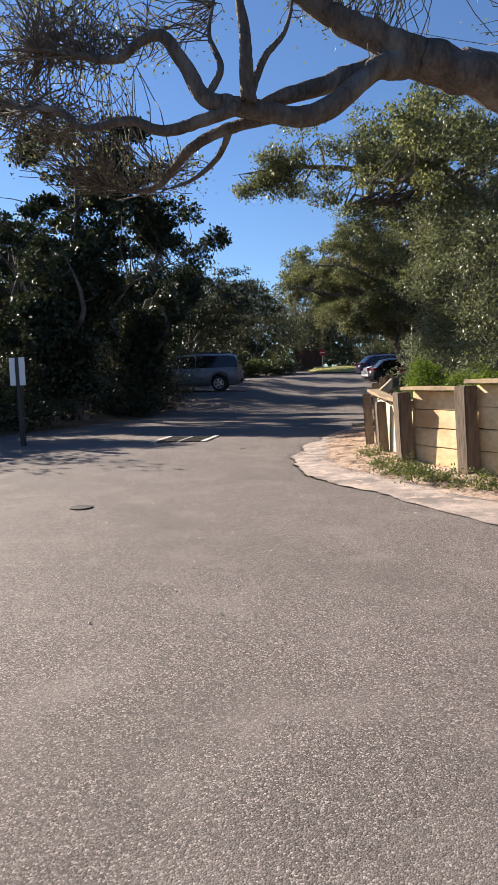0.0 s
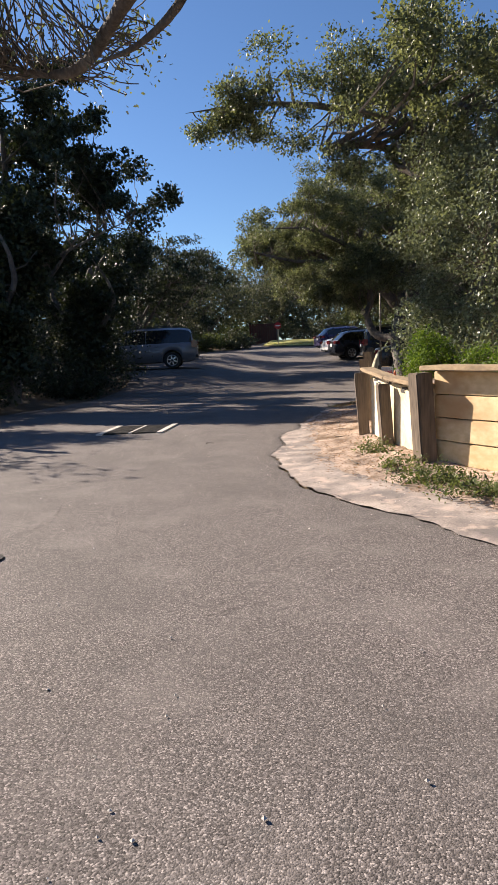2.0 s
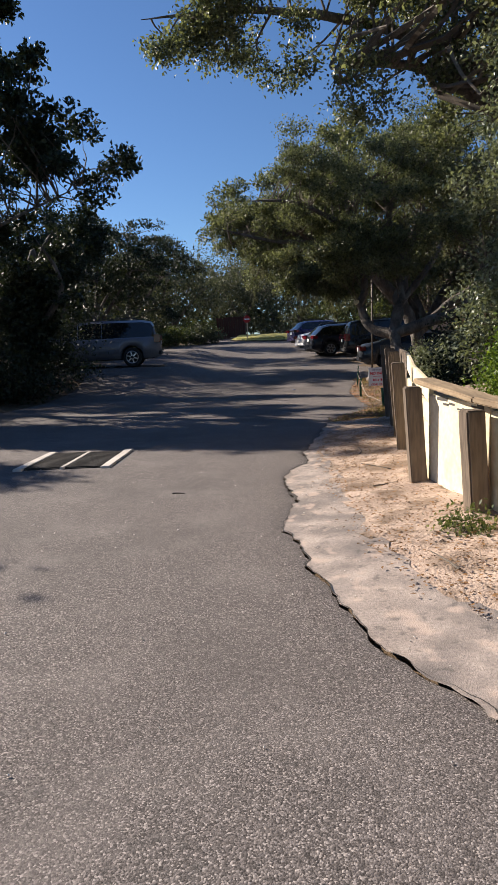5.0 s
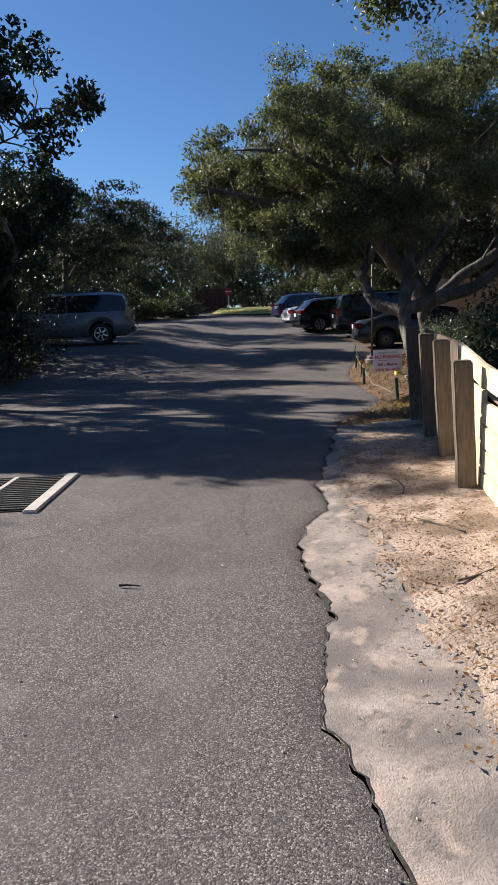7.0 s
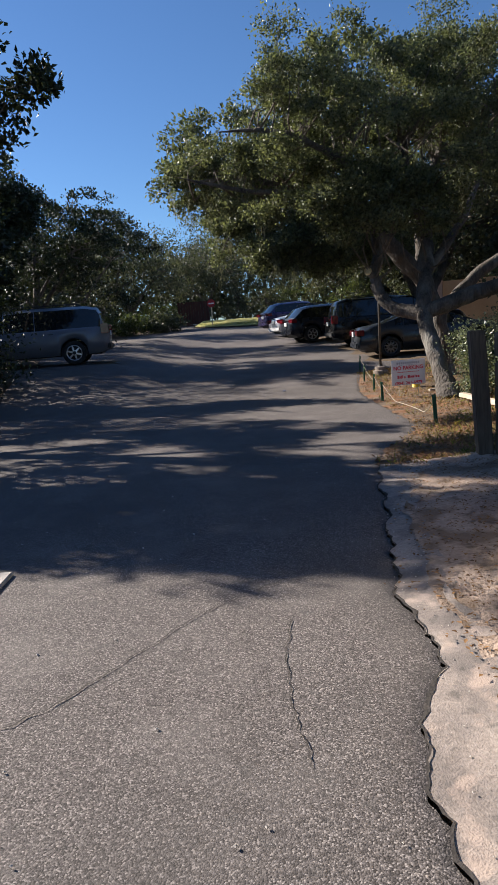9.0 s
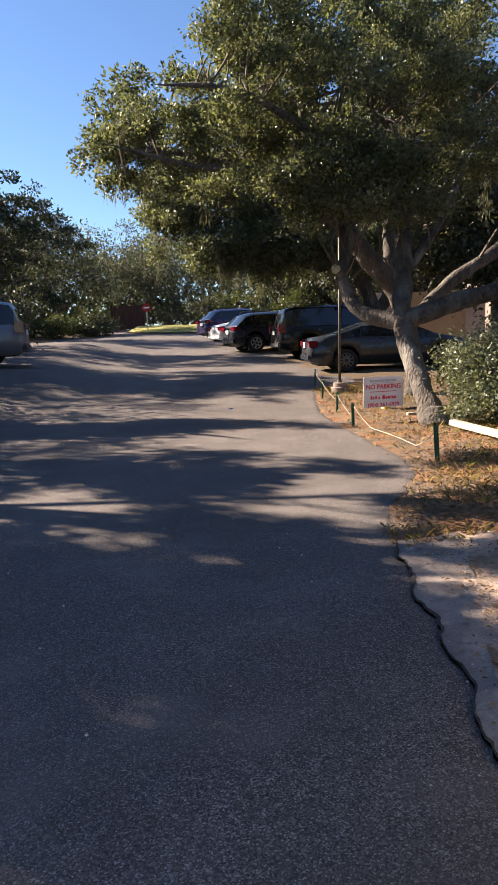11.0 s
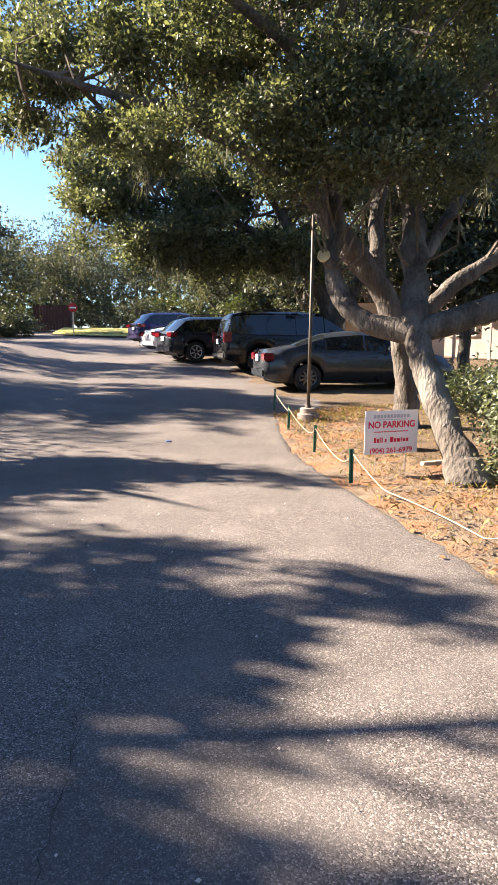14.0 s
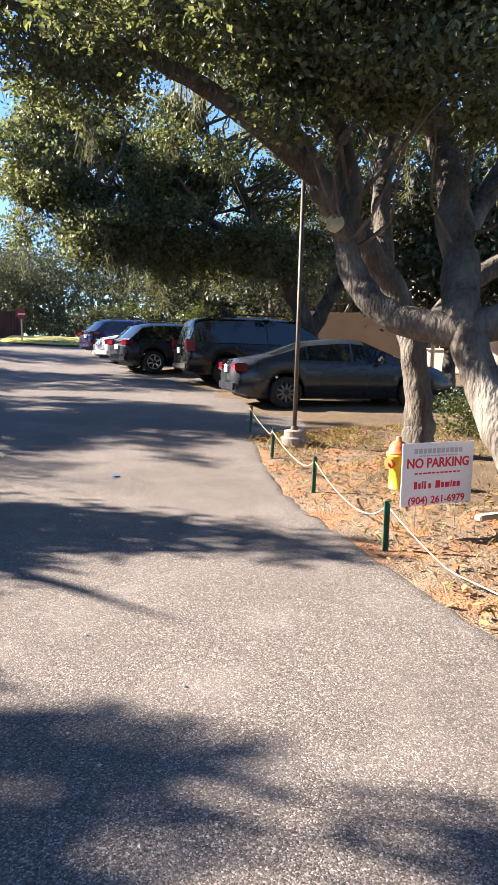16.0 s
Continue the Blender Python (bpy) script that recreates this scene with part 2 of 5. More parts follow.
def leaves(centres, count, spread, size, rng, droop=0.0, thin=0.27, out=None):
    """Many folded leaves round the centres, facing outwards where out gives a way for each centre."""
    c = np.repeat(np.asarray(centres), count, axis=0)
    n = len(c)
    off = rng.normal(size=(n, 3)) * np.array([spread, spread, spread * 0.7])
    pos = c + off
    way = rng.normal(size=(n, 3)) + np.array([0, 0, 0.1 - droop])
    way /= np.linalg.norm(way, axis=1)[:, None]
    up = rng.normal(size=(n, 3)) * 0.75 + np.array([0, 0, 1.0])
    if out is not None:
        face = np.repeat(out, count, axis=0)
        way = way * 0.8 + face * 0.55
        way /= np.linalg.norm(way, axis=1)[:, None]
        up = rng.normal(size=(n, 3)) * 0.55 + np.array([0, 0, 0.6]) + face * 0.7
    side = np.cross(way, up)
    side /= np.linalg.norm(side, axis=1)[:, None] + 1e-9
    nor = np.cross(side, way)
    ln = (size * rng.uniform(0.65, 1.3, n))[:, None]
    wd = ln * thin
    v = np.stack([pos, pos + way * ln * 0.45 + side * wd + nor * wd * 0.35, pos + way * ln, pos + way * ln * 0.45 - side * wd + nor * wd * 0.35], 1)
    return v.reshape(-1, 3)


def leaf_mesh(name, verts, material):
    """Every four verts are one leaf, folded along its rib."""
    n = len(verts) // 4
    tri = (np.arange(n)[:, None] * 4 + np.array([0, 1, 2, 0, 2, 3])).ravel()
    me = bpy.data.meshes.new(name)
    me.vertices.add(len(verts))
    me.vertices.foreach_set("co", verts.astype(np.float32).ravel())
    me.loops.add(len(tri))
    me.loops.foreach_set("vertex_index", tri.astype(np.int32))
    me.polygons.add(2 * n)
    me.polygons.foreach_set("loop_start", np.arange(0, 6 * n, 3, dtype=np.int32))
    me.update(calc_edges=True)
    me.materials.append(material)
    return me


def blob_points(blobs, rng, rough=0.5, gap=-0.12):
    """Places in lumpy clumps: (x, y, z, rx, ry, rz, count) each, thicker towards the outside."""
    out = []
    for x, y, z, rx, ry, rz, count in blobs:
        d = rng.normal(size=(count, 3))
        d /= np.linalg.norm(d, axis=1)[:, None]
        r = rng.uniform(0.25, 1.0, count) ** 0.55
        lump = 1 + rough * np.array([noise.noise(Vector(q) * 2.1 + Vector((x, y, z))) for q in d])
        p = np.array([x, y, z]) + d * (r * lump)[:, None] * np.array([rx, ry, rz])
        keep = np.array([noise.noise(Vector(q) * 0.85 + Vector((x, 7, y))) > gap for q in p])
        out.append(p[keep] if keep.sum() > 12 else p)
    return np.concatenate(out)


def sprigs(centres, rng, radius, each):
    """Sprigs round the middle of each clump, mostly on its upper side, and the way each one points."""
    n = len(centres)
    d = rng.normal(size=(n * each, 3))
    d /= np.linalg.norm(d, axis=1)[:, None]
    d[:, 2] = d[:, 2] * 0.85 + 0.22
    far = rng.uniform(0.3, 1.0, n * each) ** 0.6 * np.repeat(rng.uniform(0.55, 1.3, n), each) * radius
    return np.repeat(centres, each, axis=0) + d * far[:, None] * np.array([1, 1, 0.6]), d


def twigs_to(centres, limbs, rng, radius=0.02, most=400):
    """Thin curved twigs from the nearest limb point to leaf clusters."""
    nodes = np.concatenate([np.asarray(l)[:, :3] for l in limbs])
    pick = rng.permutation(len(centres))[:most]
    out = []
    for c in centres[pick]:
        d = (np.linalg.norm(nodes - c, axis=1) + 0.6 * np.maximum(nodes[:, 2] - c[2], 0)) * rng.uniform(0.6, 1.7, len(nodes))
        s = nodes[np.argmin(d)]
        far = np.linalg.norm(c - s)
        if far < 0.15:
            continue
        mid1, mid2 = s + (c - s) * 0.35 + rng.normal(size=3) * 0.09 * far, s + (c - s) * 0.7 + rng.normal(size=3) * 0.08 * far
        r = radius * min(2.2, 0.5 + far * 0.45)
        out.append(tube(smooth_line([s, mid1, mid2, c], 7), np.linspace(r, 0.004, 7), 4, False))
    return out


def tree(name, x, y, label, limbs, blobs, per=55, spread=0.35, size=0.1, leaf=None, bark=None, seed=1, twig=0.02, most=350,
         moss=0, category="tree", ring=9, droop=0.0, gap=-0.12, clump=0.0, each=9, share=3, tuft=0.10):
    """A tree: limbs are lines of (x, y, z, radius) from its foot, blobs the masses of its crown; clump: the size of the tufts in them."""
    rng = np.random.default_rng(seed)
    base = lift(y)
    top = thing(name, x, y, base, 0, label, category)
    lines = [smooth_line(l, max(8, 6 * len(l))) for l in limbs]
    wood = []
    for k, l in enumerate(lines):
        l[1:, :3] += rng.normal(size=(len(l) - 1, 3)) * l[1:, 3:4] * 0.04
        l[-5:, 3] *= np.linspace(1.0, 0.2, 5)
        l[:, 3] *= 1 + 0.02 * rng.normal(size=len(l)).clip(-1.5, 1.5)
        fine = smooth_line(l, 3 * len(l)) if ring > 7 else l
        tv, tf = tube(fine[:, :3], fine[:, 3], ring + 3 if ring > 7 else ring)
        if ring > 7:
            fat = np.repeat(fine[:, 3], ring + 3)[:, None]
            tv = tv + fat * np.array([[0.30 * noise.noise(Vector(q) * 3.2 + Vector((k, 0, 0))), 0.30 * noise.noise(Vector(q) * 3.2 + Vector((k, 9, 0))), 0.1 * noise.noise(Vector(q) * 6)] for q in tv])
        wood.append((tv, tf))
    v, f = joined(wood)
    hung("trunk", mesh_from("trunk", v, f, bark or M_BARK, True), top)
    if blobs:
        centres = blob_points(blobs, rng, 0.5, gap)
        if clump:
            centres = centres[rng.permutation(len(centres))[: len(centres) // share]]
        if twig:
            tw = twigs_to(centres, lines, rng, twig, most)
            v, f = joined(tw)
            tagged(hung("twig_work", mesh_from("twig_work", v, f, M_TWIG), top), kind="stuff")
        if clump:
            tips, ways = sprigs(centres, rng, clump, each)
            hung("crown", leaf_mesh("crown", leaves(tips, max(1, round(per * share / each)), tuft, size, rng, droop, 0.29, ways), leaf or M_OAK), top)
        elif per:
            hung("crown", leaf_mesh("crown", leaves(centres, per, spread, size, rng, droop), leaf or M_OAK), top)
        if moss:
            low = centres[np.argsort(centres[:, 2])][: moss * 3]
            pts = low[rng.permutation(len(low))[:moss]]
            strands = np.concatenate([pts + np.array([0, 0, -0.22]) * k + rng.normal(size=pts.shape) * 0.03 for k in range(5)])
            hung("moss", leaf_mesh("moss", leaves(strands, 16, 0.06, 0.26, rng, 3.0, 0.035), M_MOSS), top, "grey hanging moss")
    return top


# ---- ground, road, gutter ----
def sheet(name, xs, ys, height, material):
    verts = [(x, y, height(x, y)) for y in ys for x in xs]
    w = len(xs)
    faces = [(j * w + i, j * w + i + 1, (j + 1) * w + i + 1, (j + 1) * w + i) for j in range(len(ys) - 1) for i in range(w - 1)]
    return mesh_from(name, verts, faces, material, True)


def ground_height(x, y):
    z = lift(y) + bay(x, y) - 0.05
    if x < -6.5:
        z += 0.25 * min(1.0, (-6.5 - x) / 3) + 0.06 * noise.noise(Vector((x, y, 0)) * 0.4)
    if x > 3.4:
        z += 0.10 * min(1.0, (x - 3.4) / 2.5) + 0.04 * noise.noise(Vector((x, y, 3)) * 0.8)
    return z


xs = sorted({*np.linspace(-400, -40, 10), *np.linspace(-40, 40, 81), *np.linspace(40, 400, 10)})
ys = sorted({*np.linspace(-80, -10, 8), *np.linspace(-10, 60, 71), *np.linspace(60, 420, 25)})
tagged(new("ground", sheet("ground", xs, ys, ground_height, M_LITTER)), "brown soil strewn with dead leaves beside the road", "ground", kind="structure")

# right-hand limit of the asphalt, from behind the start to the far bend
EDGE = [(9.0, -12), (6.5, -3), (4.6, 1.2), (3.2, 3.05), (2.4, 4.35), (1.75, 5.1), (1.38, 5.8), (1.14, 6.7), (1.03, 7.4), (0.93, 7.85), (1.03, 8.4), (1.03, 8.95),
        (0.96, 9.5), (1.04, 10.05), (1.2, 10.45), (1.28, 10.8), (1.24, 11.2), (1.32, 11.65), (1.5, 12.6), (1.75, 14.0), (2.05, 15.2),
        (2.75, 16.5), (2.98, 17.4), (2.98, 18.6), (3.0, 19.6), (3.04, 20.9), (3.12, 22.2), (3.35, 23.6), (3.75, 25.6)]
edge = smooth_line(EDGE, 700)
edge[:, 0] += [0.06 * noise.noise(Vector((q[0], q[1] * 2.7, 5))) + 0.045 * noise.noise(Vector((q[0] * 3, q[1] * 9, 7))) + 0.025 * noise.noise(Vector((q[0] * 5, q[1] * 24, 3))) for q in edge]
lot = [(4.4, 25.9), (9.5, 26.3), (14.5, 26.7), (14.5, 34), (14.0, 45), (11.5, 51), (7.0, 54.5), (2.5, 56.3), (-0.5, 58.3), (-2.9, 62), (-2.6, 67), (3, 72), (16, 76), (60, 84)]
right = np.concatenate([edge, smooth_line(lot, 80)])
LEFT = [(-40, -12), (-30, 3), (-16, 9.5), (-8.5, 13.5), (-6.6, 18), (-6.3, 24), (-6.8, 28.5), (-10, 30), (-13, 31), (-13, 44), (-11, 52), (-9, 60), (-8, 70), (-12, 84)]
left = smooth_line(LEFT, 300)
rows_y = np.concatenate([np.arange(-12, 4, 0.25), np.arange(4, 16, 0.04), np.arange(16, 28, 0.15), np.arange(28, 84, 0.5)])
order, order_l = np.argsort(right[:, 1]), np.argsort(left[:, 1])
x_right = np.interp(rows_y, right[order, 1], right[order, 0])
x_left = np.interp(rows_y, left[order_l, 1], left[order_l, 0])
verts, faces, cols = [], [], 24
for y, a, b in zip(rows_y, x_left, x_right):
    for k in range(cols + 1):
        x = a + (b - a) * (1 - (1 - k / cols) ** 1.8)
        verts.append((x, y, lift(y) + bay(x, y) - (0.012 if k == cols else 0) + 0.006 * noise.noise(Vector((x, y, 0)) * 0.7)))
for j in range(len(rows_y) - 1):
    for k in range(cols):
        i = j * (cols + 1) + k
        faces.append((i, i + 1, i + cols + 2, i + cols + 1))
tagged(new("road", mesh_from("road", verts, faces, M_ASPHALT, True)), "worn grey asphalt road with exposed pale stones", "road", kind="structure")


def ribbon(name, line, inner, z_in, z_out, material, steps=4, rough=0.01):
    """A strip between two lines, with an uneven top."""
    n = len(line)
    verts, faces = [], []
    for a, b in zip(line, inner):
        for k in range(steps + 1):
            q = a + (b - a) * (k / steps)
            h = lift(q[1]) + z_out + (z_in - z_out) * (k / steps)
            verts.append((q[0], q[1], h + rough * noise.noise(Vector((q[0], q[1], 9)) * 4)))
    for j in range(n - 1):
        for k in range(steps):
            i = j * (steps + 1) + k
            faces.append((i, i + 1, i + steps + 2, i + steps + 1))
    return mesh_from(name, verts, faces, material, True)


gy = np.concatenate([np.arange(-3, 4, 0.1), np.arange(4, 14.6, 0.035)])


def at_rows(points, n=400):
    line = smooth_line(points, n)
    return np.column_stack([np.interp(gy, line[:, 1], line[:, 0]), gy])


gut = np.column_stack([np.interp(gy, edge[:, 1], edge[:, 0]), gy])
GUT_IN = [(7.2, -3), (5.1, 1.6), (3.9, 3.3), (3.3, 3.9), (2.75, 4.75), (2.35, 5.4), (1.98, 6.1), (1.72, 6.8), (1.60, 7.5), (1.56, 8.3), (1.52, 9.2), (1.54, 10.2), (1.55, 11.0), (1.62, 11.8), (1.85, 13), (2.3, 14.6)]
gut_in = at_rows(GUT_IN)
gut_in[:, 0] += [0.10 * noise.noise(Vector((3, q[1] * 1.3, 1))) + 0.06 * noise.noise(Vector((8, q[1] * 5, 1))) for q in gut_in]
tagged(new("gutter", ribbon("gutter", gut - np.column_stack([np.interp(gut[:, 1], (4.0, 5.6), (0.16, 0.0)), 0 * gut[:, 1]]), gut_in, 0.035, 0.010, M_CONCRETE, 6, 0.012)), "cracked sandy concrete gutter strip along the asphalt", "gutter", kind="structure")
BANK = [(10, -3), (7.2, 1.6), (6.0, 3.6), (5.2, 4.5), (4.2, 5.3), (3.55, 5.9), (3.1, 6.5), (2.95, 7.3), (2.82, 8.0), (2.75, 8.9), (2.85, 10), (2.95, 11), (3.1, 12), (3.3, 13), (3.7, 14.3), (4.4, 16)]
bank = at_rows(BANK)
tagged(new("dirt_bank", ribbon("dirt_bank", gut_in - np.array([0.10, 0]), bank, 0.12, 0.028, M_DIRT, 14, 0.035)), "pinkish sandy bare soil at the foot of the retaining wall", "soil", kind="structure")
# dark broken line where the asphalt meets the gutter
crack = gut[gut[:, 1] > 4.6]
wide = np.array([0.004 + 0.022 * max(0, noise.noise(Vector((0, q[1] * 2.2, 2)))) + 0.012 * max(0, noise.noise(Vector((0, q[1] * 17, 2)))) for q in crack])[:, None] * np.interp(crack[:, 1], (4.6, 6.2, 8.2), (0.15, 0.4, 1.0))[:, None]
tagged(new("asphalt_edge_crack", ribbon("asphalt_edge_crack", crack - wide * [1, 0], crack + wide * [1, 0], 0.015, 0.015, M_CRACK, 2, 0.002)), "dark broken seam between asphalt and gutter", "crack", kind="structure")
isl = edge[edge[:, 1] > 14.4]
ISL_IN = [(3.6, 14.4), (5.2, 16.5), (6.5, 18), (8, 20), (9, 22), (9.8, 24), (9.9, 25.9), (7.0, 26.1), (4.6, 25.7)]
isl_in = smooth_line(ISL_IN, len(isl))
tagged(new("verge", ribbon("verge", isl - np.array([0.05, 0]), isl_in, 0.04, -0.012, M_STRAW, 20, 0.03)), "verge of dry straw-coloured grass and orange leaf litter", "verge", kind="structure")
tagged(new("far_lawn", ribbon("far_lawn", smooth_line([(-3.0, 62), (-0.6, 58.2), (2.5, 56.2), (7, 54.4)], 30), smooth_line([(-2.4, 66), (1.5, 64.5), (5, 62.5), (10, 60)], 30), 0.45, 0.10, M_LAWN, 8, 0.04)), "strip of yellow-green winter lawn", "lawn", kind="structure")


# ---- trees ----
def limb(*pts):
    return [tuple(p) for p in pts]


# the leaning double oak on the verge
oak = tree("oak_tree", 4.35, 19.9, "leaning live oak with pale bark and dense olive crown",
     [limb((0.05, -0.05, -0.1, 0.27), (0.0, 0.3, 0.4, 0.18), (-0.08, 0.8, 1.1, 0.155), (-0.12, 1.1, 1.6, 0.17), (0.1, 1.6, 2.4, 0.16), (0.3, 2.3, 3.6, 0.14), (0.0, 3.0, 5.4, 0.08)),
      limb((-0.12, 1.1, 1.6, 0.15), (-0.6, 1.5, 1.76, 0.13), (-0.84, 1.75, 2.1, 0.12), (-0.9, 1.9, 2.5, 0.11), (-0.76, 2.1, 3.05, 0.1), (-0.95, 2.5, 4.0, 0.08), (-1.6, 2.9, 5.2, 0.04)),
      limb((-0.86, 1.85, 2.38, 0.085), (-0.98, 1.78, 2.5, 0.08), (-1.04, 1.75, 2.55, 0.07)),
      limb((-0.9, 2.35, 3.7, 0.075), (-2.2, 2.3, 4.3, 0.065), (-3.4, 2.6, 4.5, 0.05), (-5.0, 3.0, 5.0, 0.025)),
      limb((-0.12, 1.1, 1.6, 0.15), (0.8, 1.0, 1.9, 0.16), (1.6, 0.6, 2.2, 0.12), (2.6, 0.3, 3.4, 0.08), (3.4, 0.5, 4.8, 0.05)),
      limb((0.3, 2.3, 3.6, 0.10), (-1.0, 1.6, 4.4, 0.08), (-2.6, 1.2, 5.2, 0.05), (-4.0, 1.4, 5.4, 0.03)),
      limb((0.1, 1.6, 2.4, 0.1), (1.2, 2.4, 3.6, 0.08), (2.2, 3.4, 5.2, 0.04))],
     [(-0.5, 2.2, 5.6, 3.0, 2.6, 1.6, 217), (-3.2, 3.6, 5.2, 2.2, 2.2, 1.1, 159), (2.2, 1.6, 6.3, 1.9, 2.0, 1.1, 100), (-2.2, 1.0, 5.4, 2.0, 1.6, 0.9, 116),
      (0.3, 3.8, 6.8, 2.6, 2.4, 1.2, 159), (-0.4, 1.2, 4.0, 1.2, 1.1, 0.6, 43), (0.9, 0.2, 4.3, 0.9, 0.9, 0.6, 60), (-1.3, 1.0, 3.75, 1.3, 0.8, 0.55, 90), (0.2, 0.7, 3.8, 1.1, 0.8, 0.6, 80), (-2.7, 1.8, 4.2, 1.3, 1.0, 0.6, 80)],
     250, 0.21, 0.062, gap=-0.03, seed=11, clump=0.44, each=18, share=3, twig=0.018)
v, f = tube([(0, 0, -0.03), (0, 0, 0.01), (0, 0, 0.022)], (0.082, 0.078, 0.05), 16)
scar = hung("pruning_scar", mesh_from("pruning_scar", v, f, mottled("cut_wood", (0.42, 0.33, 0.16), (0.66, 0.55, 0.32), 9, 60, 0.85, 0.3, 60)), oak, "pale sawn end of a pruned branch")
scar.matrix_basis = pose(-1.06, 1.73, 2.56, 72, 0, -20)
tree("oak_tree", 5.6, 23.9, "forked live oak trunk with dark crown behind the hydrant",
     [limb((0, 0, -0.1, 0.26), (0, 0, 0.5, 0.19), (-0.15, 0, 1.5, 0.17), (-0.5, 0.2, 2.4, 0.2), (-1.4, 0.4, 3.6, 0.18), (-1.9, 0.6, 4.6, 0.12), (-2.2, 1.4, 6.4, 0.06)),
      limb((-0.15, 0, 1.5, 0.14), (0.9, 0.3, 2.4, 0.15), (2.4, 0.5, 3.4, 0.12), (4.0, 1.0, 5.4, 0.06)),
      limb((-0.5, 0.2, 2.4, 0.14), (-0.2, 0.9, 4.2, 0.12), (0.6, 1.4, 6.2, 0.06)),
      limb((-1.4, 0.4, 3.6, 0.12), (-3.0, 0.2, 4.5, 0.1), (-4.8, 0.6, 5.2, 0.06), (-6.6, 0.4, 5.2, 0.03))],
     [(-1.0, 1.0, 6.6, 3.2, 2.8, 1.8, 232), (-4.4, 1.0, 5.6, 2.4, 2.2, 1.2, 174), (3.2, 1.0, 6.0, 2.8, 2.6, 1.8, 188), (-5.8, 0.6, 5.0, 1.6, 1.6, 0.8, 72),
      (0.5, 3.0, 7.8, 2.8, 2.6, 1.3, 159)],
     165, 0.23, 0.09, gap=-0.03, seed=12, moss=40, clump=0.5, each=16, share=3, twig=0.02)
# the crown that reaches over the parked cars
tree("oak_tree", 8.2, 34.5, "broad live oak over the parked cars with hanging moss",
     [limb((0, 0, -0.1, 0.4), (-0.1, 0, 1.4, 0.3), (-0.6, 0.3, 3.0, 0.26), (-1.8, 0.6, 5.2, 0.16), (-3.4, 1.0, 7.6, 0.07)),
      limb((-0.1, 0, 1.4, 0.24), (1.2, 0.6, 3.4, 0.2), (2.6, 1.4, 6.2, 0.1)),
      limb((-0.6, 0.3, 3.0, 0.18), (-3.0, 0.2, 4.6, 0.13), (-6.0, 0.4, 5.4, 0.07), (-8.0, 0.4, 5.6, 0.03))],
     [(-1.6, 0, 7.0, 4.2, 3.6, 2.2, 275), (-5.2, 0.4, 5.6, 3.0, 2.8, 1.6, 203), (3.4, 0.6, 6.4, 3.8, 3.4, 2.2, 188), (-3.5, 1.5, 4.0, 2.4, 2.0, 0.8, 120), (-6.4, 0.8, 4.6, 2.2, 2.0, 1.2, 200), (-7.6, 1.2, 6.2, 1.8, 1.8, 1.3, 150), (-4.4, 2.6, 6.8, 2.6, 2.2, 1.6, 160), (-1.4, -0.4, 3.7, 2.8, 1.6, 0.8, 150), (-5.0, 0.0, 3.8, 2.0, 1.4, 0.7, 110)],
     150, 0.34, 0.12, seed=13, moss=90, clump=0.62, each=16, share=3, tuft=0.14, twig=0.03)
# trees behind the fence
tree("oak_tree", 6.6, 14.2, "ivy-covered live oak behind the retaining wall",
     [limb((0, 0, -0.1, 0.35), (-0.1, 0, 1.8, 0.28), (-0.4, 0, 3.4, 0.24), (-1.4, -0.6, 5.0, 0.16), (-3.2, -1.4, 6.4, 0.08)),
      limb((-0.4, 0, 3.4, 0.2), (0.4, 0.4, 5.2, 0.15), (1.0, 1.0, 7.4, 0.08)),
      limb((-0.1, 0, 2.4, 0.18), (-1.6, -1.2, 3.9, 0.12), (-3.4, -2.0, 4.9, 0.07), (-4.8, -2.2, 5.0, 0.03)),
      limb((-1.4, -0.6, 5.0, 0.12), (-3.6, -0.9, 5.9, 0.08), (-5.6, -1.2, 6.2, 0.05), (-7.4, -1.4, 6.1, 0.02))],
     [(-1.6, -1.0, 6.4, 2.8, 2.4, 1.5, 203), (-3.6, -1.8, 5.2, 1.8, 1.8, 1.0, 130), (1.4, 0.2, 6.4, 2.8, 2.6, 2.2, 159), (0.3, -0.3, 3.4, 1.2, 1.2, 1.6, 87), (-1.4, 0.6, 7.6, 2.4, 2.4, 1.2, 101), (-5.4, -1.2, 6.2, 1.9, 1.7, 0.7, 130), (-7.0, -1.4, 6.1, 0.9, 1.0, 0.45, 40), (-3.4, -2.6, 6.2, 1.6, 1.4, 0.7, 80), (-3.3, -5.0, 4.9, 1.5, 1.3, 0.6, 90), (-1.8, -4.4, 4.7, 1.5, 1.4, 0.8, 90)],
     170, 0.22, 0.066, seed=14, gap=-0.02, clump=0.36, each=14, share=3, twig=0.024)
